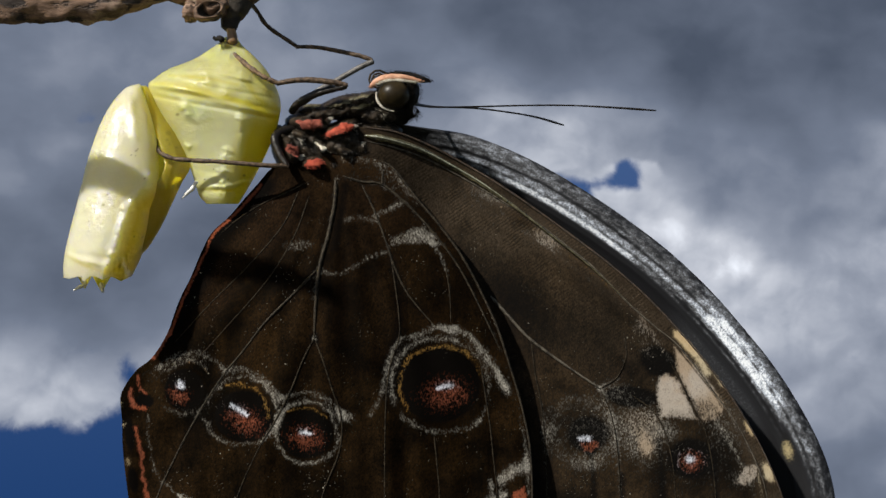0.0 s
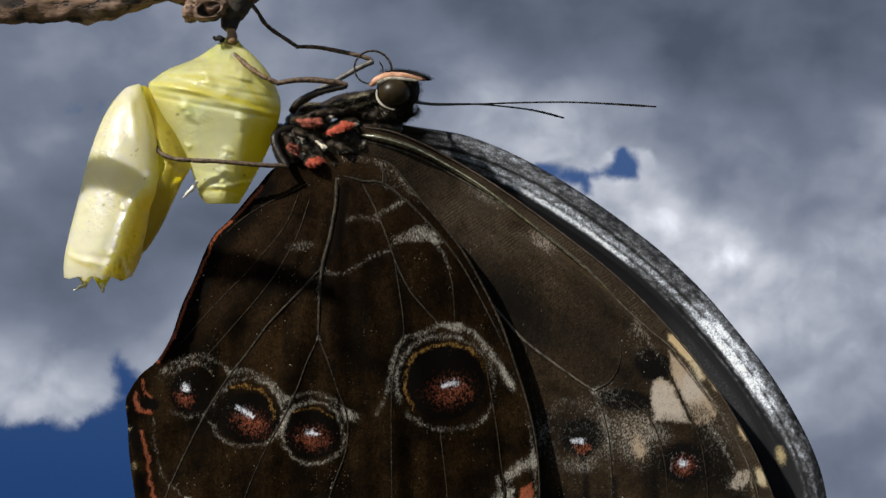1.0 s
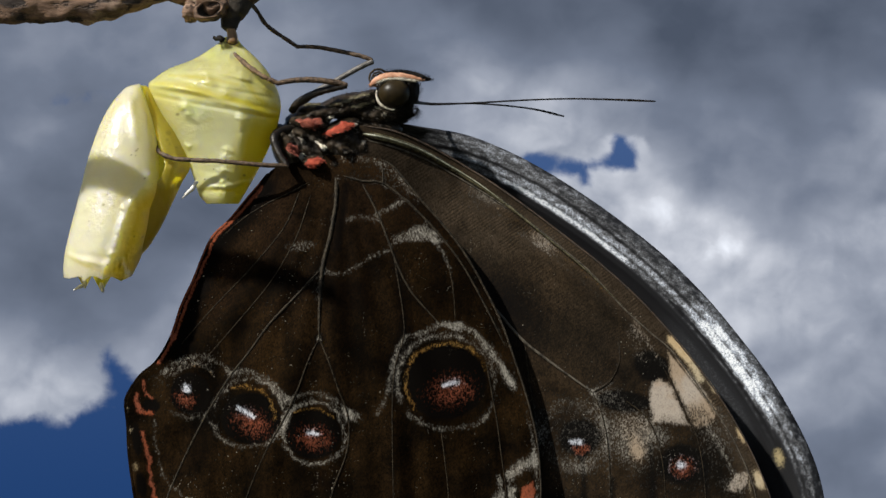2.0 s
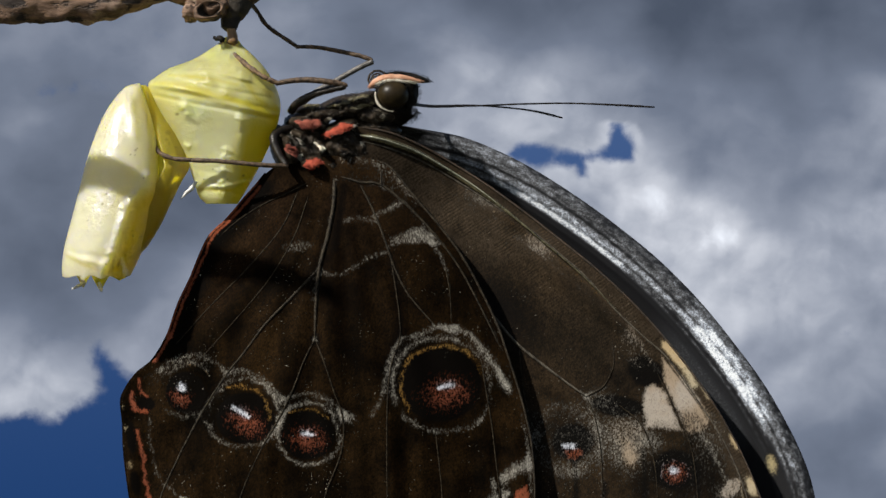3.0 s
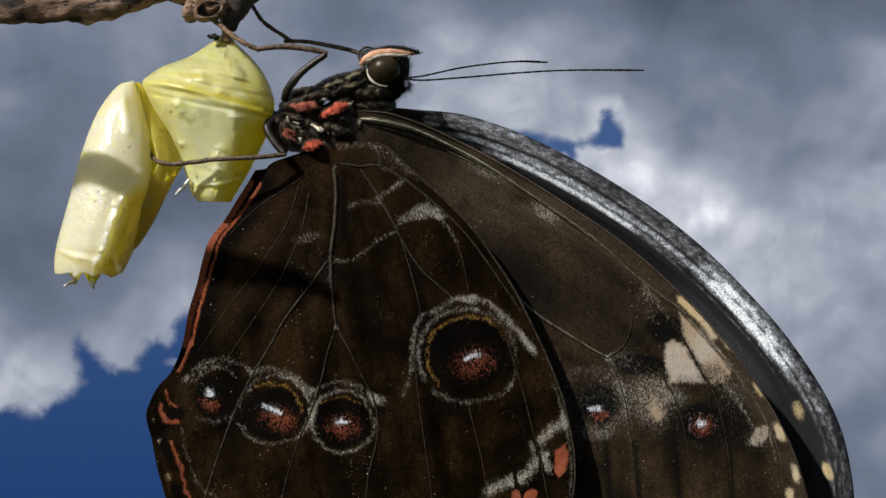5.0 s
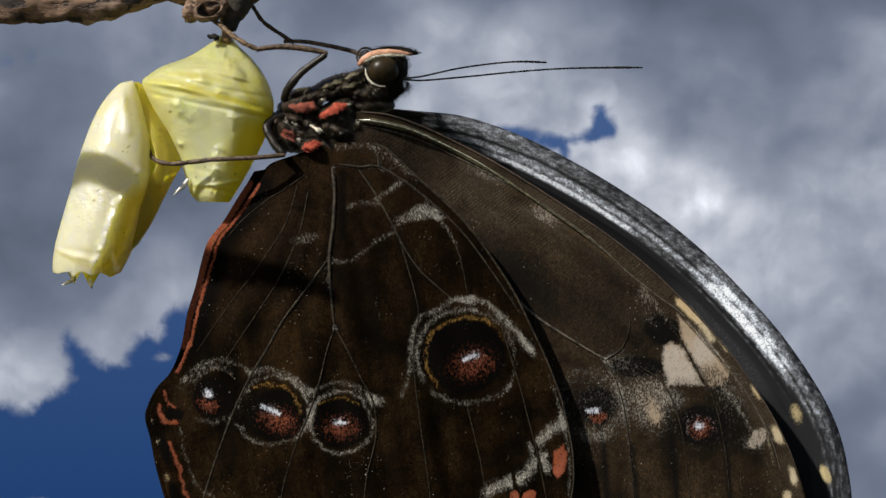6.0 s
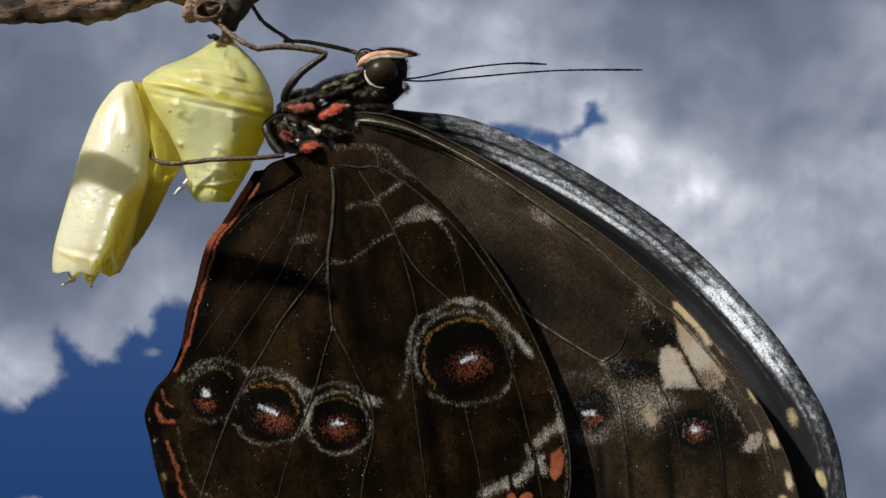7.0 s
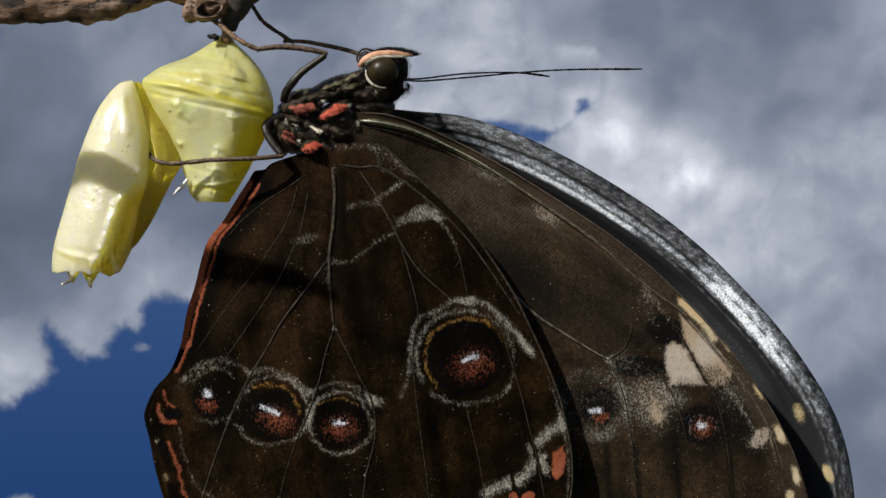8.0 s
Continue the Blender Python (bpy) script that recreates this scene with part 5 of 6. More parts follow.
PLATES = (                          # plates of the breast: middle, half sizes, turn, height in millimetres
    (548, 256, 58, 46, 20, 3.6), (604, 252, 44, 34, -20, 4.0), (545, 219, 40, 17, 6, 4.7), (600, 230, 42, 15, -26, 4.9), (574, 202, 64, 13, -7, 4.4), (628, 188, 48, 19, -20, 3.8),
    (660, 204, 44, 17, 8, 3.4), (512, 262, 15, 38, -22, 4.9), (553, 288, 24, 14, -10, 4.8), (586, 296, 28, 26, 20, 3.4), (632, 262, 34, 28, 10, 3.4), (570, 263, 14, 9, 40, 4.9), (530, 240, 20, 12, 30, 4.7),
    (664, 226, 48, 16, 8, 2.6), (500, 240, 14, 14, 0, 4.3), (493, 238, 16, 16, 0, 3.4), (554, 195, 34, 10, -4, 3.8), (604, 184, 44, 13, -17, 4.0), (498, 262, 17, 38, -14, 3.9), (640, 282, 30, 22, 10, 2.8), (610, 268, 22, 14, 20, 4.3), (640, 176, 30, 9, -24, 4.1))


def breast(u, v):
    """Height of the plated breast over the body's middle plane, in metres."""
    out = 0 * u
    for cu, cv, ru, rv, turn, h in PLATES:
        c, sn = math.cos(radians(turn)), math.sin(radians(turn))
        x, y = ((u - cu) * c + (v - cv) * sn) / ru, (-(u - cu) * sn + (v - cv) * c) / rv
        out = np.maximum(out, h * 0.001 * np.clip(1 - x * x - y * y, 0, 1) ** 0.42)
    grooved = 1 + 0.03 * np.sin(u / 3.1 + 2 * np.sin(v / 8)) + 0.04 * np.sin(v / 4.3 - u / 9)
    return out * grooved


def on_breast(u, v, lift=0.0):
    return at_grid(u, v, BODY_D + 0.0004 - breast(u, v) - lift)


def scale_patch(name, outline, mat, label, count, seed, way=(0.9, -0.1, -0.35), length=0.00042, lift=0.00007):
    """A patch of coloured scales lying flat on the breast, within an outline."""
    p = np.asarray(outline, float)
    lo, hi = p.min(0) - 3, p.max(0) + 3
    u, v = np.meshgrid(np.arange(lo[0], hi[0], 1.1), np.arange(lo[1], hi[1], 1.1))
    inside = poly(u + 1.5 * np.sin(v / 2.1), v + 1.2 * np.sin(u / 2.6), p, 1.0) > 0.5
    verts = on_breast(u, v, lift)
    rows, cols = u.shape
    faces = [q for q in grid_faces(rows, cols) if all(inside.ravel()[k] for k in q)]
    used = sorted({k for q in faces for k in q})
    index = {k: n for n, k in enumerate(used)}
    pieces = [([Vector(verts[k]) for k in used], [tuple(index[k] for k in q) for q in faces])]
    rng = np.random.RandomState(seed)
    out, tri = [], []
    for k in rng.choice(used, count):
        base = Vector(verts[k])
        tip = base + (Vector(way) + Vector(rng.normal(size=3)) * 0.3 + Vector((0, -0.25, 0))).normalized() * length * (0.5 + rng.rand())
        side = (tip - base).cross(Vector((0, -1, 0))).normalized() * 0.000035
        n = len(out)
        out += [base + side, base - side, tip - side * 0.4 + Vector((0, -0.00002, 0)), tip + side * 0.4]
        tri += [(n, n + 1, n + 2, n + 3)]
    v, f = joined([*pieces, (out, tri)])
    return part(name, v, f, mat, fly, label)


def build_body():
    d = BODY_D
    u, v = np.meshgrid(np.arange(474, 716, 1.6), np.arange(146, 332, 1.6))
    h = breast(u, v)
    rows, cols = u.shape
    near = (h > 0).ravel()
    pick = [q for q in grid_faces(rows, cols) if any(near[k] for k in q)]
    n = rows * cols
    verts = np.vstack([at_grid(u, v, d + 0.0004 - h), at_grid(u, v, d + 0.0004 + 0.75 * h)])
    faces = pick + [tuple(k + n for k in reversed(q)) for q in pick]
    used = sorted({k for q in faces for k in q})
    index = {k: m for m, k in enumerate(used)}
    part("thorax", verts[used], [tuple(index[k] for k in q) for q in faces], PLATE, fly, "black plated thorax")
    v, f = joined([hairs(point(622, 196, d), (0.0037, 0.0032, 0.0020), -22, 260, 0.00022, 0.00002, 6, (0.5, 0, 0.2)),
                   hairs(point(672, 208, d), (0.0030, 0.0030, 0.0014), 5, 900, 0.0006, 0.00002, 16, (0.5, 0, -0.4))])
    tagged(part("fur", v, f, FUR, fly, "short black body hair"), kind="stuff")
    # fine hair standing on the plates
    rng = np.random.RandomState(5)
    for name, mat, count, length, label in (("plate_fur", FUR, 2600, 0.00045, "short dark hair on the plates"), ("pale_fur", GREY_HAIR, 240, 0.0005, "scattered grey hairs")):
        a, b = rng.uniform(486, 690, count * 2), rng.uniform(165, 312, count * 2)
        keep = breast(a, b) > 0.0022
        a, b = a[keep][:count], b[keep][:count]
        root, step_u, step_v = on_breast(a, b), on_breast(a + 1, b), on_breast(a, b + 1)
        nor = np.cross(step_u - root, step_v - root)
        nor = nor / np.linalg.norm(nor, axis=1)[:, None]
        nor = nor * -np.sign(nor[:, 1:2])
        out, tri = [], []
        for p, m in zip(root, nor):
            p, way = Vector(p), (Vector(m) * 0.5 + Vector((0.6, 0, -0.4)) + Vector(rng.normal(size=3)) * 0.35).normalized()
            tip = p + way * length * rng.uniform(0.5, 1.4)
            side = way.cross(Vector((0, -1, 0.1))).normalized() * 0.000014
            k = len(out)
            out += [p + side, p - side, tip]
            tri += [(k, k + 1, k + 2)]
        tagged(part(name, out, tri, mat, fly, label), kind="stuff")
    for k, pts in enumerate(([(522, 214), (544, 212), (567, 211), (563, 223), (545, 228), (530, 224)], [(569, 241), (580, 231), (594, 226), (602, 216), (622, 221), (618, 229), (600, 234), (582, 242)],
                             [(538, 293), (544, 284), (560, 281), (570, 286), (562, 294), (548, 298)], [(503, 262), (509, 256), (520, 260), (526, 268), (523, 277), (512, 273)])):
        scale_patch("red_patch", pts, DULL_RED if k in (0, 3) else RED, "red-orange scale patch", 420 if k < 3 else 200, k)
    for k, pts in enumerate(([(574, 214), (580, 206), (588, 206), (586, 214), (580, 218)], [(527, 274), (533, 271), (537, 278), (533, 284), (528, 281)], [(504, 228), (512, 229), (520, 240), (514, 243), (507, 237)],
                             [(556, 252), (564, 252), (574, 262), (578, 268), (566, 263)], [(624, 220), (630, 222), (634, 234), (629, 236)], [(636, 244), (642, 243), (648, 254), (642, 258)], [(520, 243), (532, 246), (545, 256), (534, 254)])):
        scale_patch("pale_patch", pts, GREY_HAIR if k in (2, 4, 5, 6) else IVORY, "small ivory scale tuft", 70, 20 + k, (0.5, -0.2, -0.6), 0.0003, 0.00009)
    # collar plates in yellow and black stripes
    for k, pts in enumerate(([(536, 190), (541, 186), (556, 186), (572, 188), (556, 192)], [(572, 190), (596, 184), (622, 173), (645, 166), (655, 170), (640, 174), (618, 182), (594, 191)], [(612, 195), (640, 186), (664, 182), (640, 192)])):
        scale_patch("collar_plate", pts, OLIVE, "yellow-olive collar stripe", 90, 60 + k, (0.95, -0.1, 0.3), 0.0003, 0.00009)


def build_head():
    d = BODY_D
    o = point(700, 170, d)
    v, f = joined([ball(point(700, 168, d + 0.0006), (0.0024, 0.0026, 0.0022), 0, 24, 32, 0.12, 8), ball(point(722, 168, d), (0.0013, 0.002, 0.0021), 10, 20, 24, 0.2, 9),
                   ball(point(674, 200, d + 0.0008), (0.0036, 0.0026, 0.0019), 4, 24, 30, 0.25, 10)])
    head = part("head", v, f, BLACK, fly, "black hairy head", origin=o)
    v, f = joined([hairs(point(700, 195, d), (0.0026, 0.0022, 0.0012), 0, 900, 0.0008, 0.000018, 11, (0.2, 0, -0.8), lambda n: n.z < 0.2),
                   hairs(point(724, 168, d), (0.0013, 0.002, 0.0021), 10, 500, 0.0004, 0.000016, 12, (0.5, 0, 0))])
    tagged(part("head_fur", v, f, FUR, head, "black tufted hair"), kind="stuff")
    v, f = ball(point(697, 168, d - 0.0019), (0.00186, 0.0016, 0.00172), 0, 36, 48)
    part("compound_eye", v, f, EYE_MAT, head, "large glossy dark brown eye")
    arc = [(697 + 31 * math.cos(w), 168 + 29 * math.sin(w)) for w in np.linspace(radians(88), radians(190), 30)]
    v, f = tube([point(a, b, d - 0.0023) for a, b in arc], [0.00005, 0.00013, 0.00016, 0.00008], 8, 0.3, 5)
    part("eye_ring", v, f, IVORY, head, "ivory ring below the eye")
    for pts, w, mat, dd, label in (([(655, 155), (666, 146), (686, 138), (716, 138), (745, 144)], (3, 6.5, 7, 5.5, 3), ORANGE, -0.0022, "salmon-orange scaled palp"),
                                   ([(668, 150), (684, 144), (708, 143), (735, 146)], (1.5, 3, 3, 1.5), IVORY, -0.0026, "ivory lower edge of the palp"),
                                   ([(684, 132), (704, 130), (730, 134), (748, 141), (761, 144)], (2, 3.5, 5, 6, 2), BLACK, -0.0016, "black pointed palp tip")):
        p = smooth(pts, 30)
        v, f = tube(at_grid(p[:, 0], p[:, 1], 0 * p[:, 0] + d + dd), [x * UNIT for x in w], 12, 0.25, 6)
        fuzzy = [hairs(at(*q, d + dd), (0.00035, 0.0003, max(wd * 0.7, 2) * UNIT), 0, 40, 0.0003, 0.000014, k, (0.9, -0.1, 0.1))
                 for k, (q, wd) in enumerate(zip(smooth(pts, 14), np.interp(np.linspace(0, 1, 14), np.linspace(0, 1, len(w)), w)))]
        v, f = joined([(v, f), *fuzzy])
        part("palp", v, f, mat, head, label)
    o2 = point(715, 135, d)
    v, f = hairs(o2, (0.0030, 0.0012, 0.0005), 6, 500, 0.00022, 0.000012, 13, (0.7, 0, 0.2))
    tagged(part("palp_hair", v, f, FUR, head, "dark bristles on the palps"), kind="stuff")
    tufts = [hairs(point(a, b, d - 0.0026), (0.0003, 0.0002, 0.0002), 0, 26, 0.0004, 0.00002, k, (0, -0.2, -0.4)) for k, (a, b) in enumerate(((668, 197), (677, 206)))]
    v, f = joined(tufts)
    part("cheek_tuft", v, f, IVORY, head, "white tuft under the eye")
    return head


build_body()
head = build_head()


def build_antenna(pts, depths, seed):
    p = smooth(pts, 90)
    dd = np.interp(np.linspace(0, 1, 90), np.linspace(0, 1, len(depths)), depths)
    r = np.interp(np.linspace(0, 1, 90), [0, 0.1, 0.7, 0.92, 1], [2.3, 1.7, 1.6, 2.3, 1.4]) * UNIT
    r = r * (1 + 0.06 * np.sign(np.sin(np.arange(90) * 1.6)))
    v, f = tube(at_grid(p[:, 0], p[:, 1], dd), r, 8)
    return part("antenna", v, f, LEG, fly, "thin dark ringed antenna", origin=point(*pts[0], depths[0]))


antenna_near = build_antenna([(735, 186), (770, 190), (850, 189), (930, 187), (1010, 187), (1090, 191), (1161, 196)], [0.0005, 0.006, 0.010, 0.012], 1)
antenna_far = build_antenna([(735, 184), (770, 189), (840, 192), (900, 199), (950, 208), (998, 222)], [0.001, 0.008, 0.012], 2)


def bristled(pts, radii, d, seed, spines=0):
    p = smooth(pts, 10 * len(pts))
    dd = np.interp(np.linspace(0, 1, len(p)), np.linspace(0, 1, len(d)), d)
    path = at_grid(p[:, 0], p[:, 1], dd)
    pieces = [tube(path, [r * UNIT for r in radii], 12, 0.18, seed)]
    rng = np.random.RandomState(seed)
    for _ in range(spines):
        i = rng.randint(1, len(path) - 1)
        t = path[i] - path[i - 1]
        t = t / np.linalg.norm(t)
        w = rng.rand() * 6.28
        n = np.array([0, -math.cos(w), 0]) + math.sin(w) * np.cross(t, [0, 1, 0])
        base = path[i] + n * radii[0] * UNIT * 0.6
        pieces.append(tube([base, base + (n * 0.6 + t * 0.8) * 4.5 * UNIT], [0.5 * UNIT, 0.15 * UNIT], 4))
    return joined(pieces)


def build_leg(femur, tibia, tarsus, mats, radii, spines=60):
    """Femur with its tibia and jointed foot; each is given by its line and depths."""
    v, f = bristled(femur[0], radii[0], femur[1], 1, 20)
    leg = part("leg", v, f, mats[0], fly, "dark bristly leg", origin=point(*femur[0][0], femur[1][0]))
    v, f = bristled(tibia[0], radii[1], tibia[1], 2, spines)
    shin = part("tibia", v, f, mats[1], leg, "spiny tibia", origin=point(*tibia[0][0], tibia[1][0]))
    pieces = []
    p = smooth(tarsus[0], 41)
    dd = np.interp(np.linspace(0, 1, 41), np.linspace(0, 1, len(tarsus[1])), tarsus[1])
    path = at_grid(p[:, 0], p[:, 1], dd)
    for k in range(5):
        seg = path[k * 8:k * 8 + 9]
        pieces.append(tube(seg, [radii[2][0] * UNIT * 0.82, radii[2][0] * UNIT * 1.05, radii[2][1] * UNIT], 12, 0.15, k))
    v, f = joined(pieces)
    foot = part("tarsus", v, f, mats[2], leg, "jointed foot", origin=point(*tarsus[0][0], tarsus[1][0]))
    return leg, shin, foot


N = -0.0078
leg_front = build_leg(([(516, 198), (528, 184), (560, 166), (612, 153)], [N + 0.0028, N + 0.001, N]), ([(614, 152), (590, 146), (550, 142), (520, 143), (490, 148)], [N, N - 0.0005, N - 0.001]),
                      ([(490, 147), (470, 138), (448, 124), (428, 108), (410, 94)], [N - 0.001, N - 0.0012, N - 0.0009, N + 0.0004, N + 0.0020]), (LEG, LEG_BROWN, LEG_TAN), ((6.5, 7.2, 5.4), (4.8, 5.2, 4), (4.6, 3.8)))
B = 0.0005
leg_far = build_leg(([(532, 188), (560, 163), (600, 140), (640, 118), (660, 109)], [B, B, B]), ([(658, 107), (640, 100), (600, 91), (560, 84), (524, 83)], [B, B, B]),
                    ([(526, 83), (505, 69), (480, 52), (466, 38), (455, 20), (440, 4), (430, -4)], [B, B - 0.0058]), (GREY_LEG, LEG_BROWN, LEG_BROWN), ((5, 5, 5), (4, 4, 3.2), (3.8, 3.6)), 25)
leg_hind = build_leg(([(520, 228), (498, 232), (486, 246), (494, 272), (508, 294)], [N + 0.0026, N + 0.0006, N + 0.0002]), ([(510, 294), (470, 293), (420, 289), (368, 285)], [N + 0.0002, N - 0.0008, N - 0.0010]),
                     ([(370, 286), (340, 284), (308, 281), (286, 272), (277, 260), (275, 247)], [N - 0.0010, N - 0.0006, N + 0.0014]), (LEG, LEG_BROWN, LEG_BROWN), ((6.5, 7.5, 5.5), (4.2, 4, 3.6), (4.2, 3.8)), 40)

COIL_AT = (695, 131)
LINKS, LINK = 20, 10.0


def coil_line(open_):
    """Joints of the rolled tongue, from tightly coiled (0) to a wide loop (1), in drawing units."""
    u, v, a = COIL_AT[0], COIL_AT[1], radians(-80 * open_ - 118 * (1 - open_))
    out = [(u - 13 * (1 - open_), v - 1 * (1 - open_) - 3 * open_)]
    for k in range(LINKS):
        tight = math.degrees(LINK / (17.5 - 0.58 * k))
        wide = 12.4 + 0.3 * k
        a -= radians(tight * (1 - open_) + wide * open_)
        q = out[-1]
        out.append((q[0] + LINK * math.cos(a), q[1] + LINK * math.sin(a)))
    return out


def build_proboscis():
    d = BODY_D - 0.0008
    line = coil_line(0)
    mat = PLATE
    v, f = tube([point(*COIL_AT, d), point(line[0][0], line[0][1], d)], [1.9 * UNIT, 1.8 * UNIT], 10)
    base = part("proboscis", v, f, mat, fly, "thin coiled grey-black tongue", origin=point(*COIL_AT, d))
    links = []
    for k in range(LINKS):
        a, b = line[k], line[k + 1]
        o = point(*a, d)
        r = 2.0 - 0.04 * k
        v, f = tube([point(*a, d), point((a[0] + b[0]) / 2, (a[1] + b[1]) / 2, d), point(*b, d)], [r * UNIT, r * UNIT * 1.08, r * UNIT], 10)
        links.append(part("proboscis_link", v, f, mat, base, origin=o))
    return base, links


tongue, tongue_links = build_proboscis()


# ---- what moves ----
TIMES = (0.0, 0.5, 1.0, 1.5, 3.0, 3.5, 3.9, 4.0, 4.2, 4.5, 6.0, 6.5, 7.0, 7.5, 8.0)


def course(rows):
    """Values over time, straight between the rows (seconds, values)."""
    ts = [r[0] for r in rows]
    vals = np.array([r[1:] for r in rows], float)
    return lambda t: [float(np.interp(t, ts, vals[:, k])) for k in range(vals.shape[1])]


def swing(pivot, rows):
    """Turn (degrees, anticlockwise as seen) about a pivot with a shift in millimetres, as a world matrix over time."""
    way = course(rows)
    def at_time(t):
        turn, x, z = way(t)
        return Matrix.Translation(Vector(pivot) + Vector((x, 0, z)) * 0.001) @ pose(0, 0, 0, 0, -turn, 0) @ Matrix.Translation(-Vector(pivot))
    return at_time


def span(a0, b0, rows, d):
    """Carries a rod that lay from a0 to b0 so that its ends follow the rows (seconds, au, av, bu, bv)."""
    way = course(rows)
    p, q = point(*a0, d), point(*b0, d)
    def at_time(t):
        au, av, bu, bv = way(t)
        a, b = point(au, av, d), point(bu, bv, d)
        turn = math.atan2(b.z - a.z, b.x - a.x) - math.atan2(q.z - p.z, q.x - p.x)
        return Matrix.Translation(a) @ Matrix.Rotation(-turn, 4, "Y") @ Matrix.Translation(-p)
    return at_time


def key(ob, moves, times=TIMES):
    """Keys ob by its world motion, in its parent's space."""
    rows = []
    for t in times:
        m = moves[ob.name](t) @ Matrix.Translation(ORIGIN[ob.name])
        if ob.parent:
            up = moves[ob.parent.name](t) @ Matrix.Translation(ORIGIN[ob.parent.name])
            m = up.inverted() @ m
        rows.append((t, m))
    walk(ob, rows)


def motions():
    moves = {}
    body = swing(point(580, 240, BODY_D), [
        (0, 0, 0, 0), (0.5, 0, 0, 0.11), (1, 0.2, 0.05, 0.19), (1.5, 0.3, 0.07, 0.19), (3, -0.2, -0.12, 0), (3.5, 0, 0.2, 0.31), (3.9, 0.6, -0.1, 0.6), (4, 3.78, -0.63, 1.44),
        (4.2, 5.2, -0.6, 2.25), (4.5, 5.3, -0.6, 2.28), (6, 5.8, -0.78, 2.19), (6.5, 5.3, -0.9, 2.08), (7.5, 5.5, -0.9, 2.07), (8, 5.9, -0.75, 2.04)])
    hind = swing(HIND_AT, [
        (0, 0, 0, 0), (0.5, 0.39, 0.08, 0.01), (1, 1.17, 0.06, 0.02), (1.5, 1.75, 0.07, 0.04), (3, 0.68, -0.17, -0.09), (3.5, 2.41, -0.25, -0.06), (3.9, 2.9, -0.4, 0.1), (4, 6.1, -0.9, 0.61),
        (4.2, 7.9, -0.6, 1.35), (4.5, 8.2, -0.57, 1.41), (6, 8.33, -0.72, 1.33), (6.5, 7.8, -0.79, 1.27), (7.5, 7.92, -0.73, 1.26), (8, 8.07, -0.68, 1.27)])
    fore_rows = [
        (0, 0, 0, 0), (0.5, -0.56, -0.13, 0.06), (1, -0.78, -0.3, 0.05), (1.5, -0.9, -0.1, 0.2), (3, -2.06, -0.5, 0.02), (3.5, -0.2, -0.49, -0.02), (3.9, -0.1, -0.6, 0.2), (4, 1.33, -1.44, 0.93),
        (4.2, 2.8, -0.8, 1.9), (4.5, 3.09, -0.75, 1.99), (6, 3.02, -0.88, 1.84), (6.5, 2.36, -0.88, 1.87), (7, 2.46, -0.98, 1.82), (7.5, 2.49, -0.86, 1.9), (8, 3.19, -0.69, 1.76)]
    fore = swing(FORE_AT, fore_rows)
    moves[fly.name], moves[head.name] = body, body
    moves[hindwing.name], moves[forewing.name] = hind, fore
    moves[far_forewing.name] = swing(FAR_AT, fore_rows)
    moves[far_hindwing.name] = swing(HIND_AT, [(0, 0, 0.3, 0), (1.5, 1.3, -0.9, 0), (3, 0.7, -1.3, 0), (3.5, 2.6, -2.1, 0), (3.9, 3.0, -2.2, 0.1), (4, 6.9, -2.7, 0.6), (4.2, 9.0, -2.6, 1.3),
                                              (4.5, 9.3, -2.65, 1.4), (6, 9.4, -2.75, 1.3), (8, 9.2, -2.75, 1.3)])
    key(fly, moves)
    for ob in (hindwing, forewing, far_forewing, far_hindwing):
        key(ob, moves)

    # antennae swing on the head
    moves[antenna_near.name] = span((735, 186), (1161, 196), [
        (0, 735, 186, 1161, 196), (0.5, 735, 184, 1161, 191), (1, 736, 182, 1162, 189), (1.5, 737, 181, 1160, 177), (3, 733, 186, 1158, 190), (3.5, 738, 181, 1148, 204), (3.9, 733, 176, 1150, 185),
        (4, 722, 156, 1145, 152), (4.2, 720, 139, 1143, 124), (4.5, 718, 139, 1142, 125), (6, 716, 140, 1140, 117), (6.5, 715, 141, 1139, 122), (8, 715, 141, 1140, 120)], BODY_D - 0.001)
    moves[antenna_far.name] = span((735, 184), (998, 222), [
        (0, 735, 184, 998, 222), (0.5, 735, 182, 1000, 214), (1, 736, 180, 1001, 209), (1.5, 737, 179, 1000, 205), (3, 733, 184, 990, 208), (3.5, 738, 179, 1036, 185), (3.9, 733, 175, 1020, 180),
        (4, 722, 154, 1000, 128), (4.2, 720, 137, 1000, 106), (4.5, 718, 137, 998, 105), (6, 716, 138, 992, 105), (6.5, 715, 139, 990, 105), (7.5, 715, 139, 992, 112), (8, 715, 139, 998, 132)], BODY_D + 0.001)
    key(antenna_near, moves)
    key(antenna_far, moves)

    # legs: hip, knee, ankle, toe
    def stride(leg, d, rest, rows):
        for k, ob in enumerate(leg):
            moves[ob.name] = span(rest[k], rest[k + 1], [(r[0], *r[1 + 2 * k:5 + 2 * k]) for r in rows], d)
        for ob in leg:
            key(ob, moves)
    stride(leg_front, N, [(516, 198), (613, 152), (490, 147), (410, 94)], [
        (0, 516, 198, 613, 152, 490, 147, 410, 94), (1.5, 517, 196, 613, 151, 490, 147, 410, 94), (3, 514, 198, 612, 152, 490, 147, 410, 94), (3.5, 515, 195, 617, 151, 492, 147, 410, 94),
        (3.9, 512, 194, 620, 156, 494, 149, 413, 97), (4, 507, 186, 570, 98, 450, 92, 368, 38), (4.2, 507, 174, 577, 95, 454, 87, 373, 32), (8, 505, 176, 577, 96, 454, 87, 373, 32)])
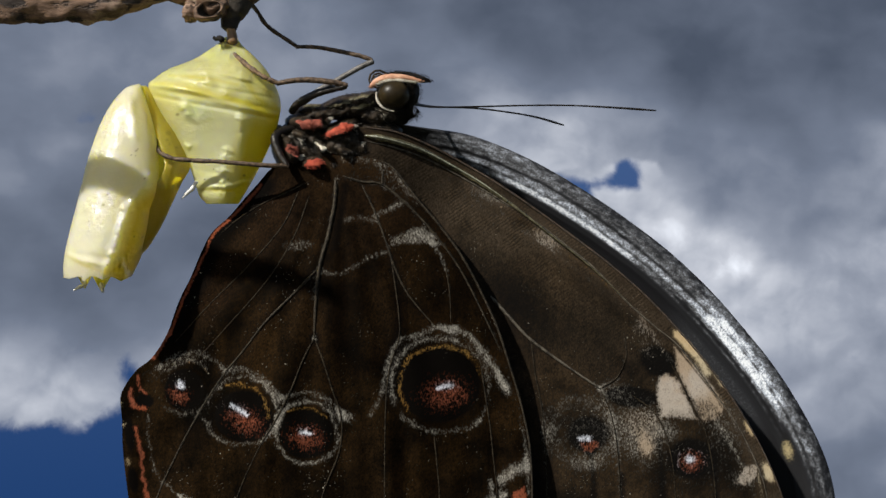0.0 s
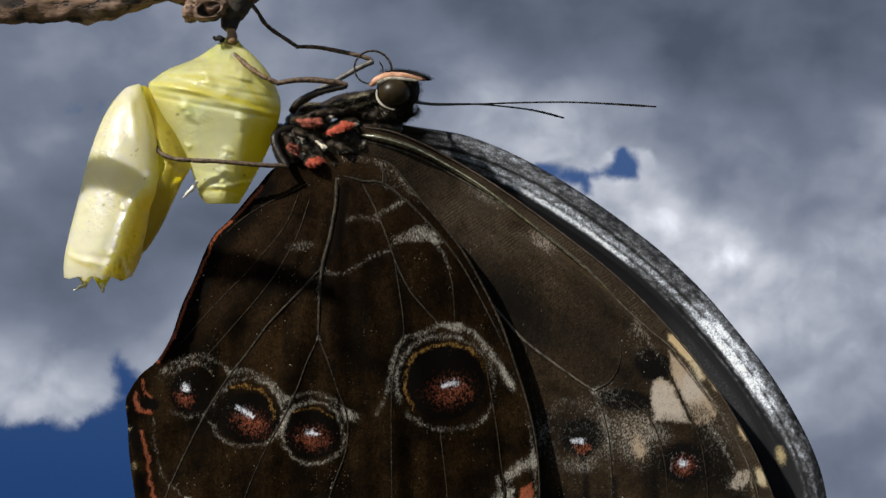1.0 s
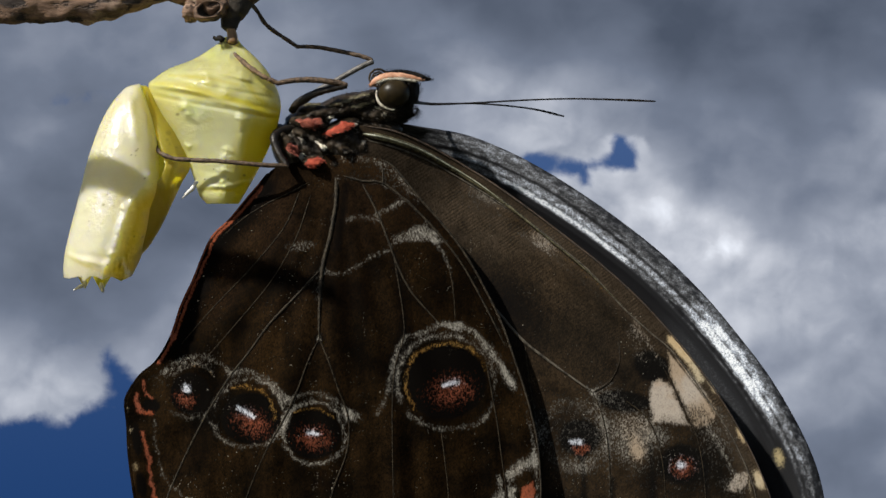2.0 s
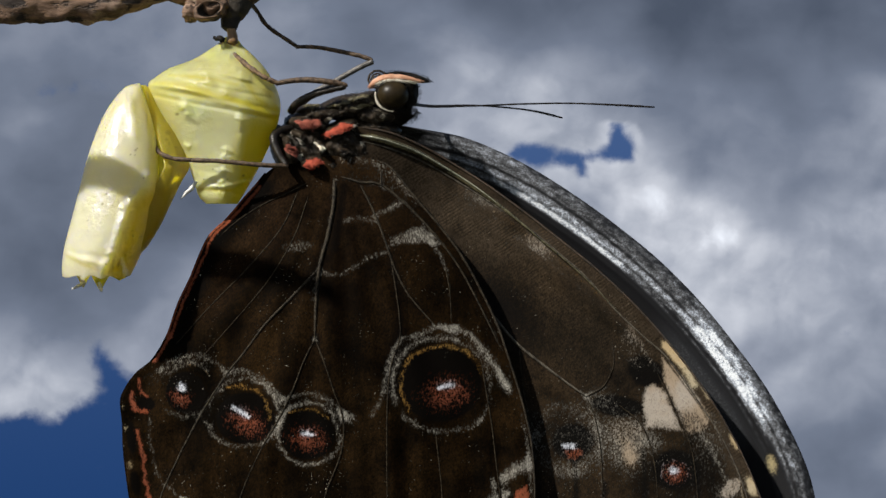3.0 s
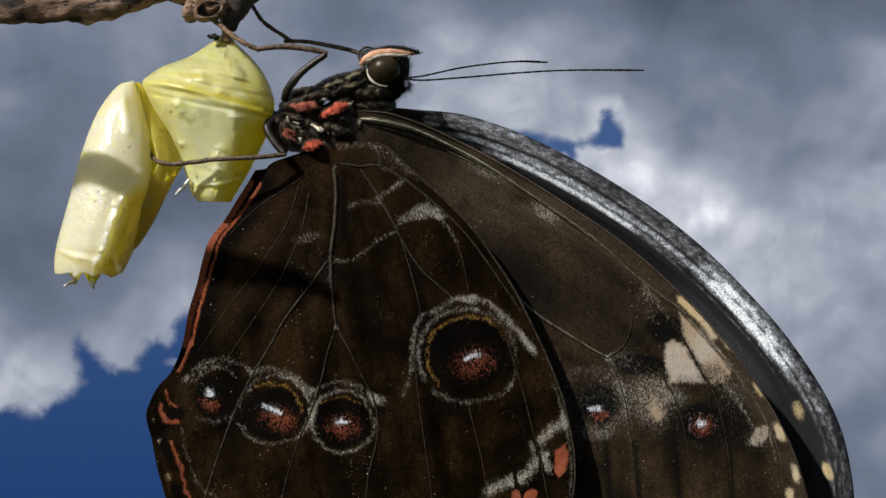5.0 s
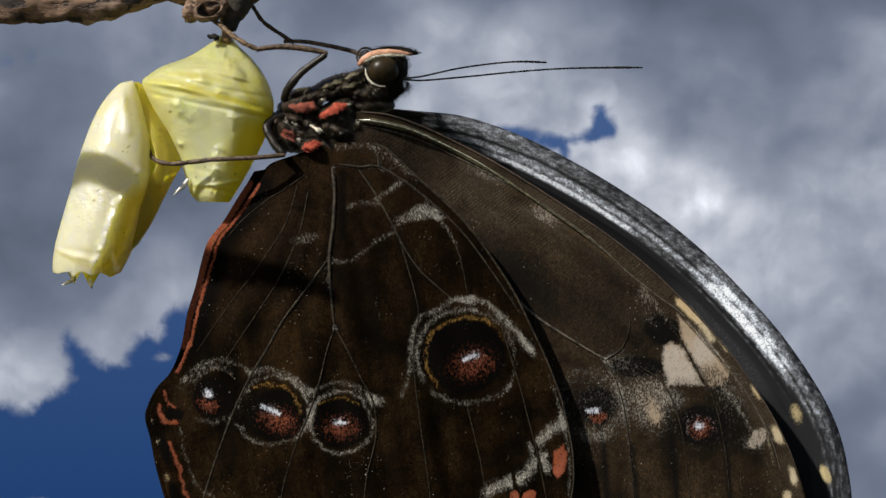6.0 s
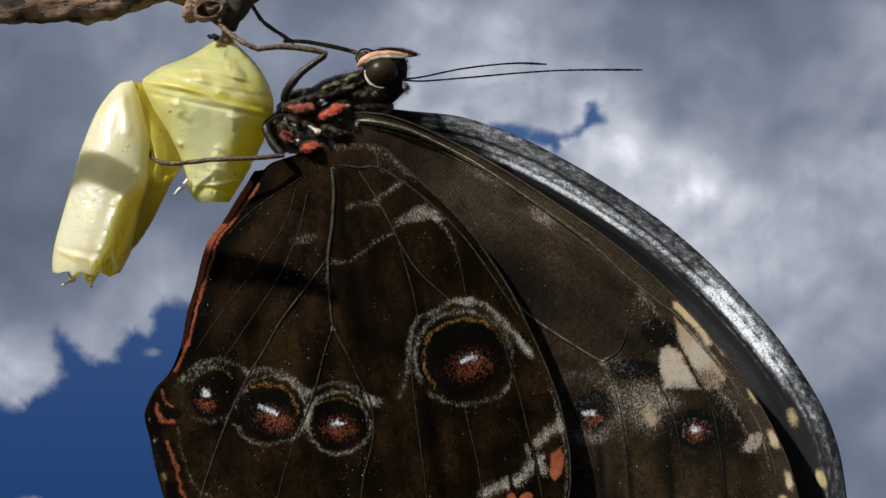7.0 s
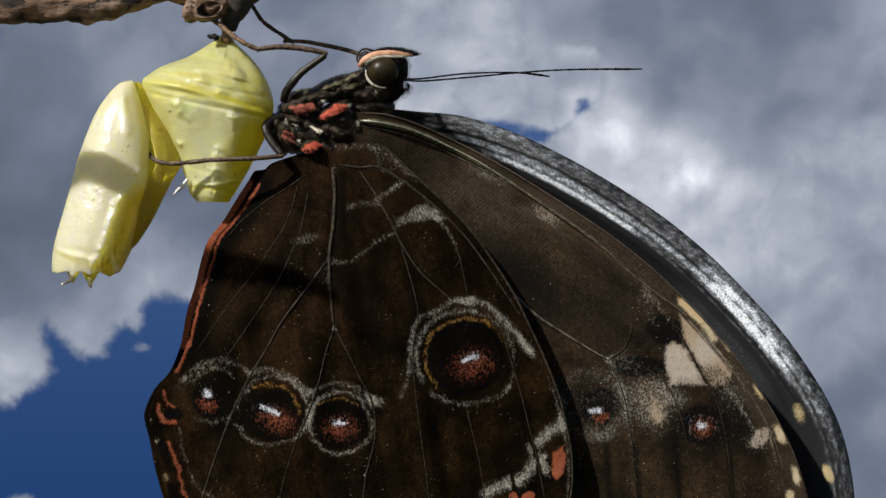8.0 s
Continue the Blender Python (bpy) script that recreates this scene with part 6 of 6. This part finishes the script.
    stride(leg_far, B, [(532, 188), (660, 108), (525, 83), (440, 4)], [
        (0, 532, 188, 660, 108, 525, 83, 440, 4), (3, 531, 188, 660, 108, 525, 83, 440, 4), (3.9, 530, 184, 655, 108, 524, 83, 440, 4), (4, 672, 250, 646, 102, 521, 79, 440, 4),
        (4.2, 668, 246, 640, 97, 519, 76, 440, 4), (8, 666, 247, 638, 98, 519, 76, 440, 4)])
    stride(leg_hind, N - 0.001, [(520, 228), (509, 294), (369, 285), (275, 247)], [
        (0, 520, 228, 509, 294, 369, 285, 275, 247), (3, 518, 227, 508, 294, 368, 284, 273, 247), (3.9, 516, 224, 506, 291, 365, 284, 268, 247), (4, 510, 214, 502, 278, 360, 281, 265, 250),
        (4.2, 506, 204, 506, 273, 365, 282, 269, 264), (4.5, 505, 204, 505, 273, 365, 283, 269, 264), (8, 502, 206, 500, 276, 361, 284, 264, 262)])

    # the tongue rolls out three times
    rolls = [(0, 0)]
    for mid, most in ((1.0, 1), (1.3, 1), (1.6, 0.35)):
        rolls += [(round(mid + 0.0125 * k, 4), most * (1 - abs(k) / 8)) for k in range(-8, 9)]
    rolls.append((8, 0))
    moves[tongue.name] = body
    d = BODY_D - 0.0008
    rest = coil_line(0)
    opened = course(rolls)
    for k, ob in enumerate(tongue_links):
        def unroll(t, k=k):
            now = coil_line(opened(t)[0])
            p, q, a, b = point(*rest[k], d), point(*rest[k + 1], d), point(*now[k], d), point(*now[k + 1], d)
            turn = math.atan2(b.z - a.z, b.x - a.x) - math.atan2(q.z - p.z, q.x - p.x)
            return body(t) @ Matrix.Translation(a) @ Matrix.Rotation(-turn, 4, "Y") @ Matrix.Translation(-p)
        moves[ob.name] = unroll
        key(ob, moves, [r[0] for r in rolls])

    # chrysalis swings on its stalk
    moves[chrysalis.name] = swing(point(405, 50, -0.004), [
        (0, 0, 0, 0), (1.5, 0.1, 0, 0.02), (3, -0.4, 0.04, 0), (3.9, -0.5, -0.1, 0.03), (4, -1.0, -0.55, 0.18), (4.5, -0.8, -0.6, 0.22), (6, -1.25, -0.6, 0.2), (8, -1.5, -0.58, 0.2)])
    key(chrysalis, moves)

    # clouds come over from beyond
    turn = STAND.to_3x3()
    rows = []
    for t in (0.0, 8.0):
        place = Vector(EYE) + turn @ (Vector((0, 0, -CLOUD_Z)) + CLOUD_SPEED * (t - 4.0))
        rows.append((t, Matrix.Translation(place) @ turn.to_4x4()))
    walk(cloud_bank, rows)
    rows = []
    for t, du, dv in ((0.0, 18, 62), (4.0, 0, 0), (8.0, -52, -28)):
        place = Vector(EYE) + turn @ (Vector((du / FOCAL, -dv / FOCAL, -1)) * HIGH_Z)
        rows.append((t, Matrix.Translation(place) @ turn.to_4x4()))
    walk(high_cloud, rows)


motions()
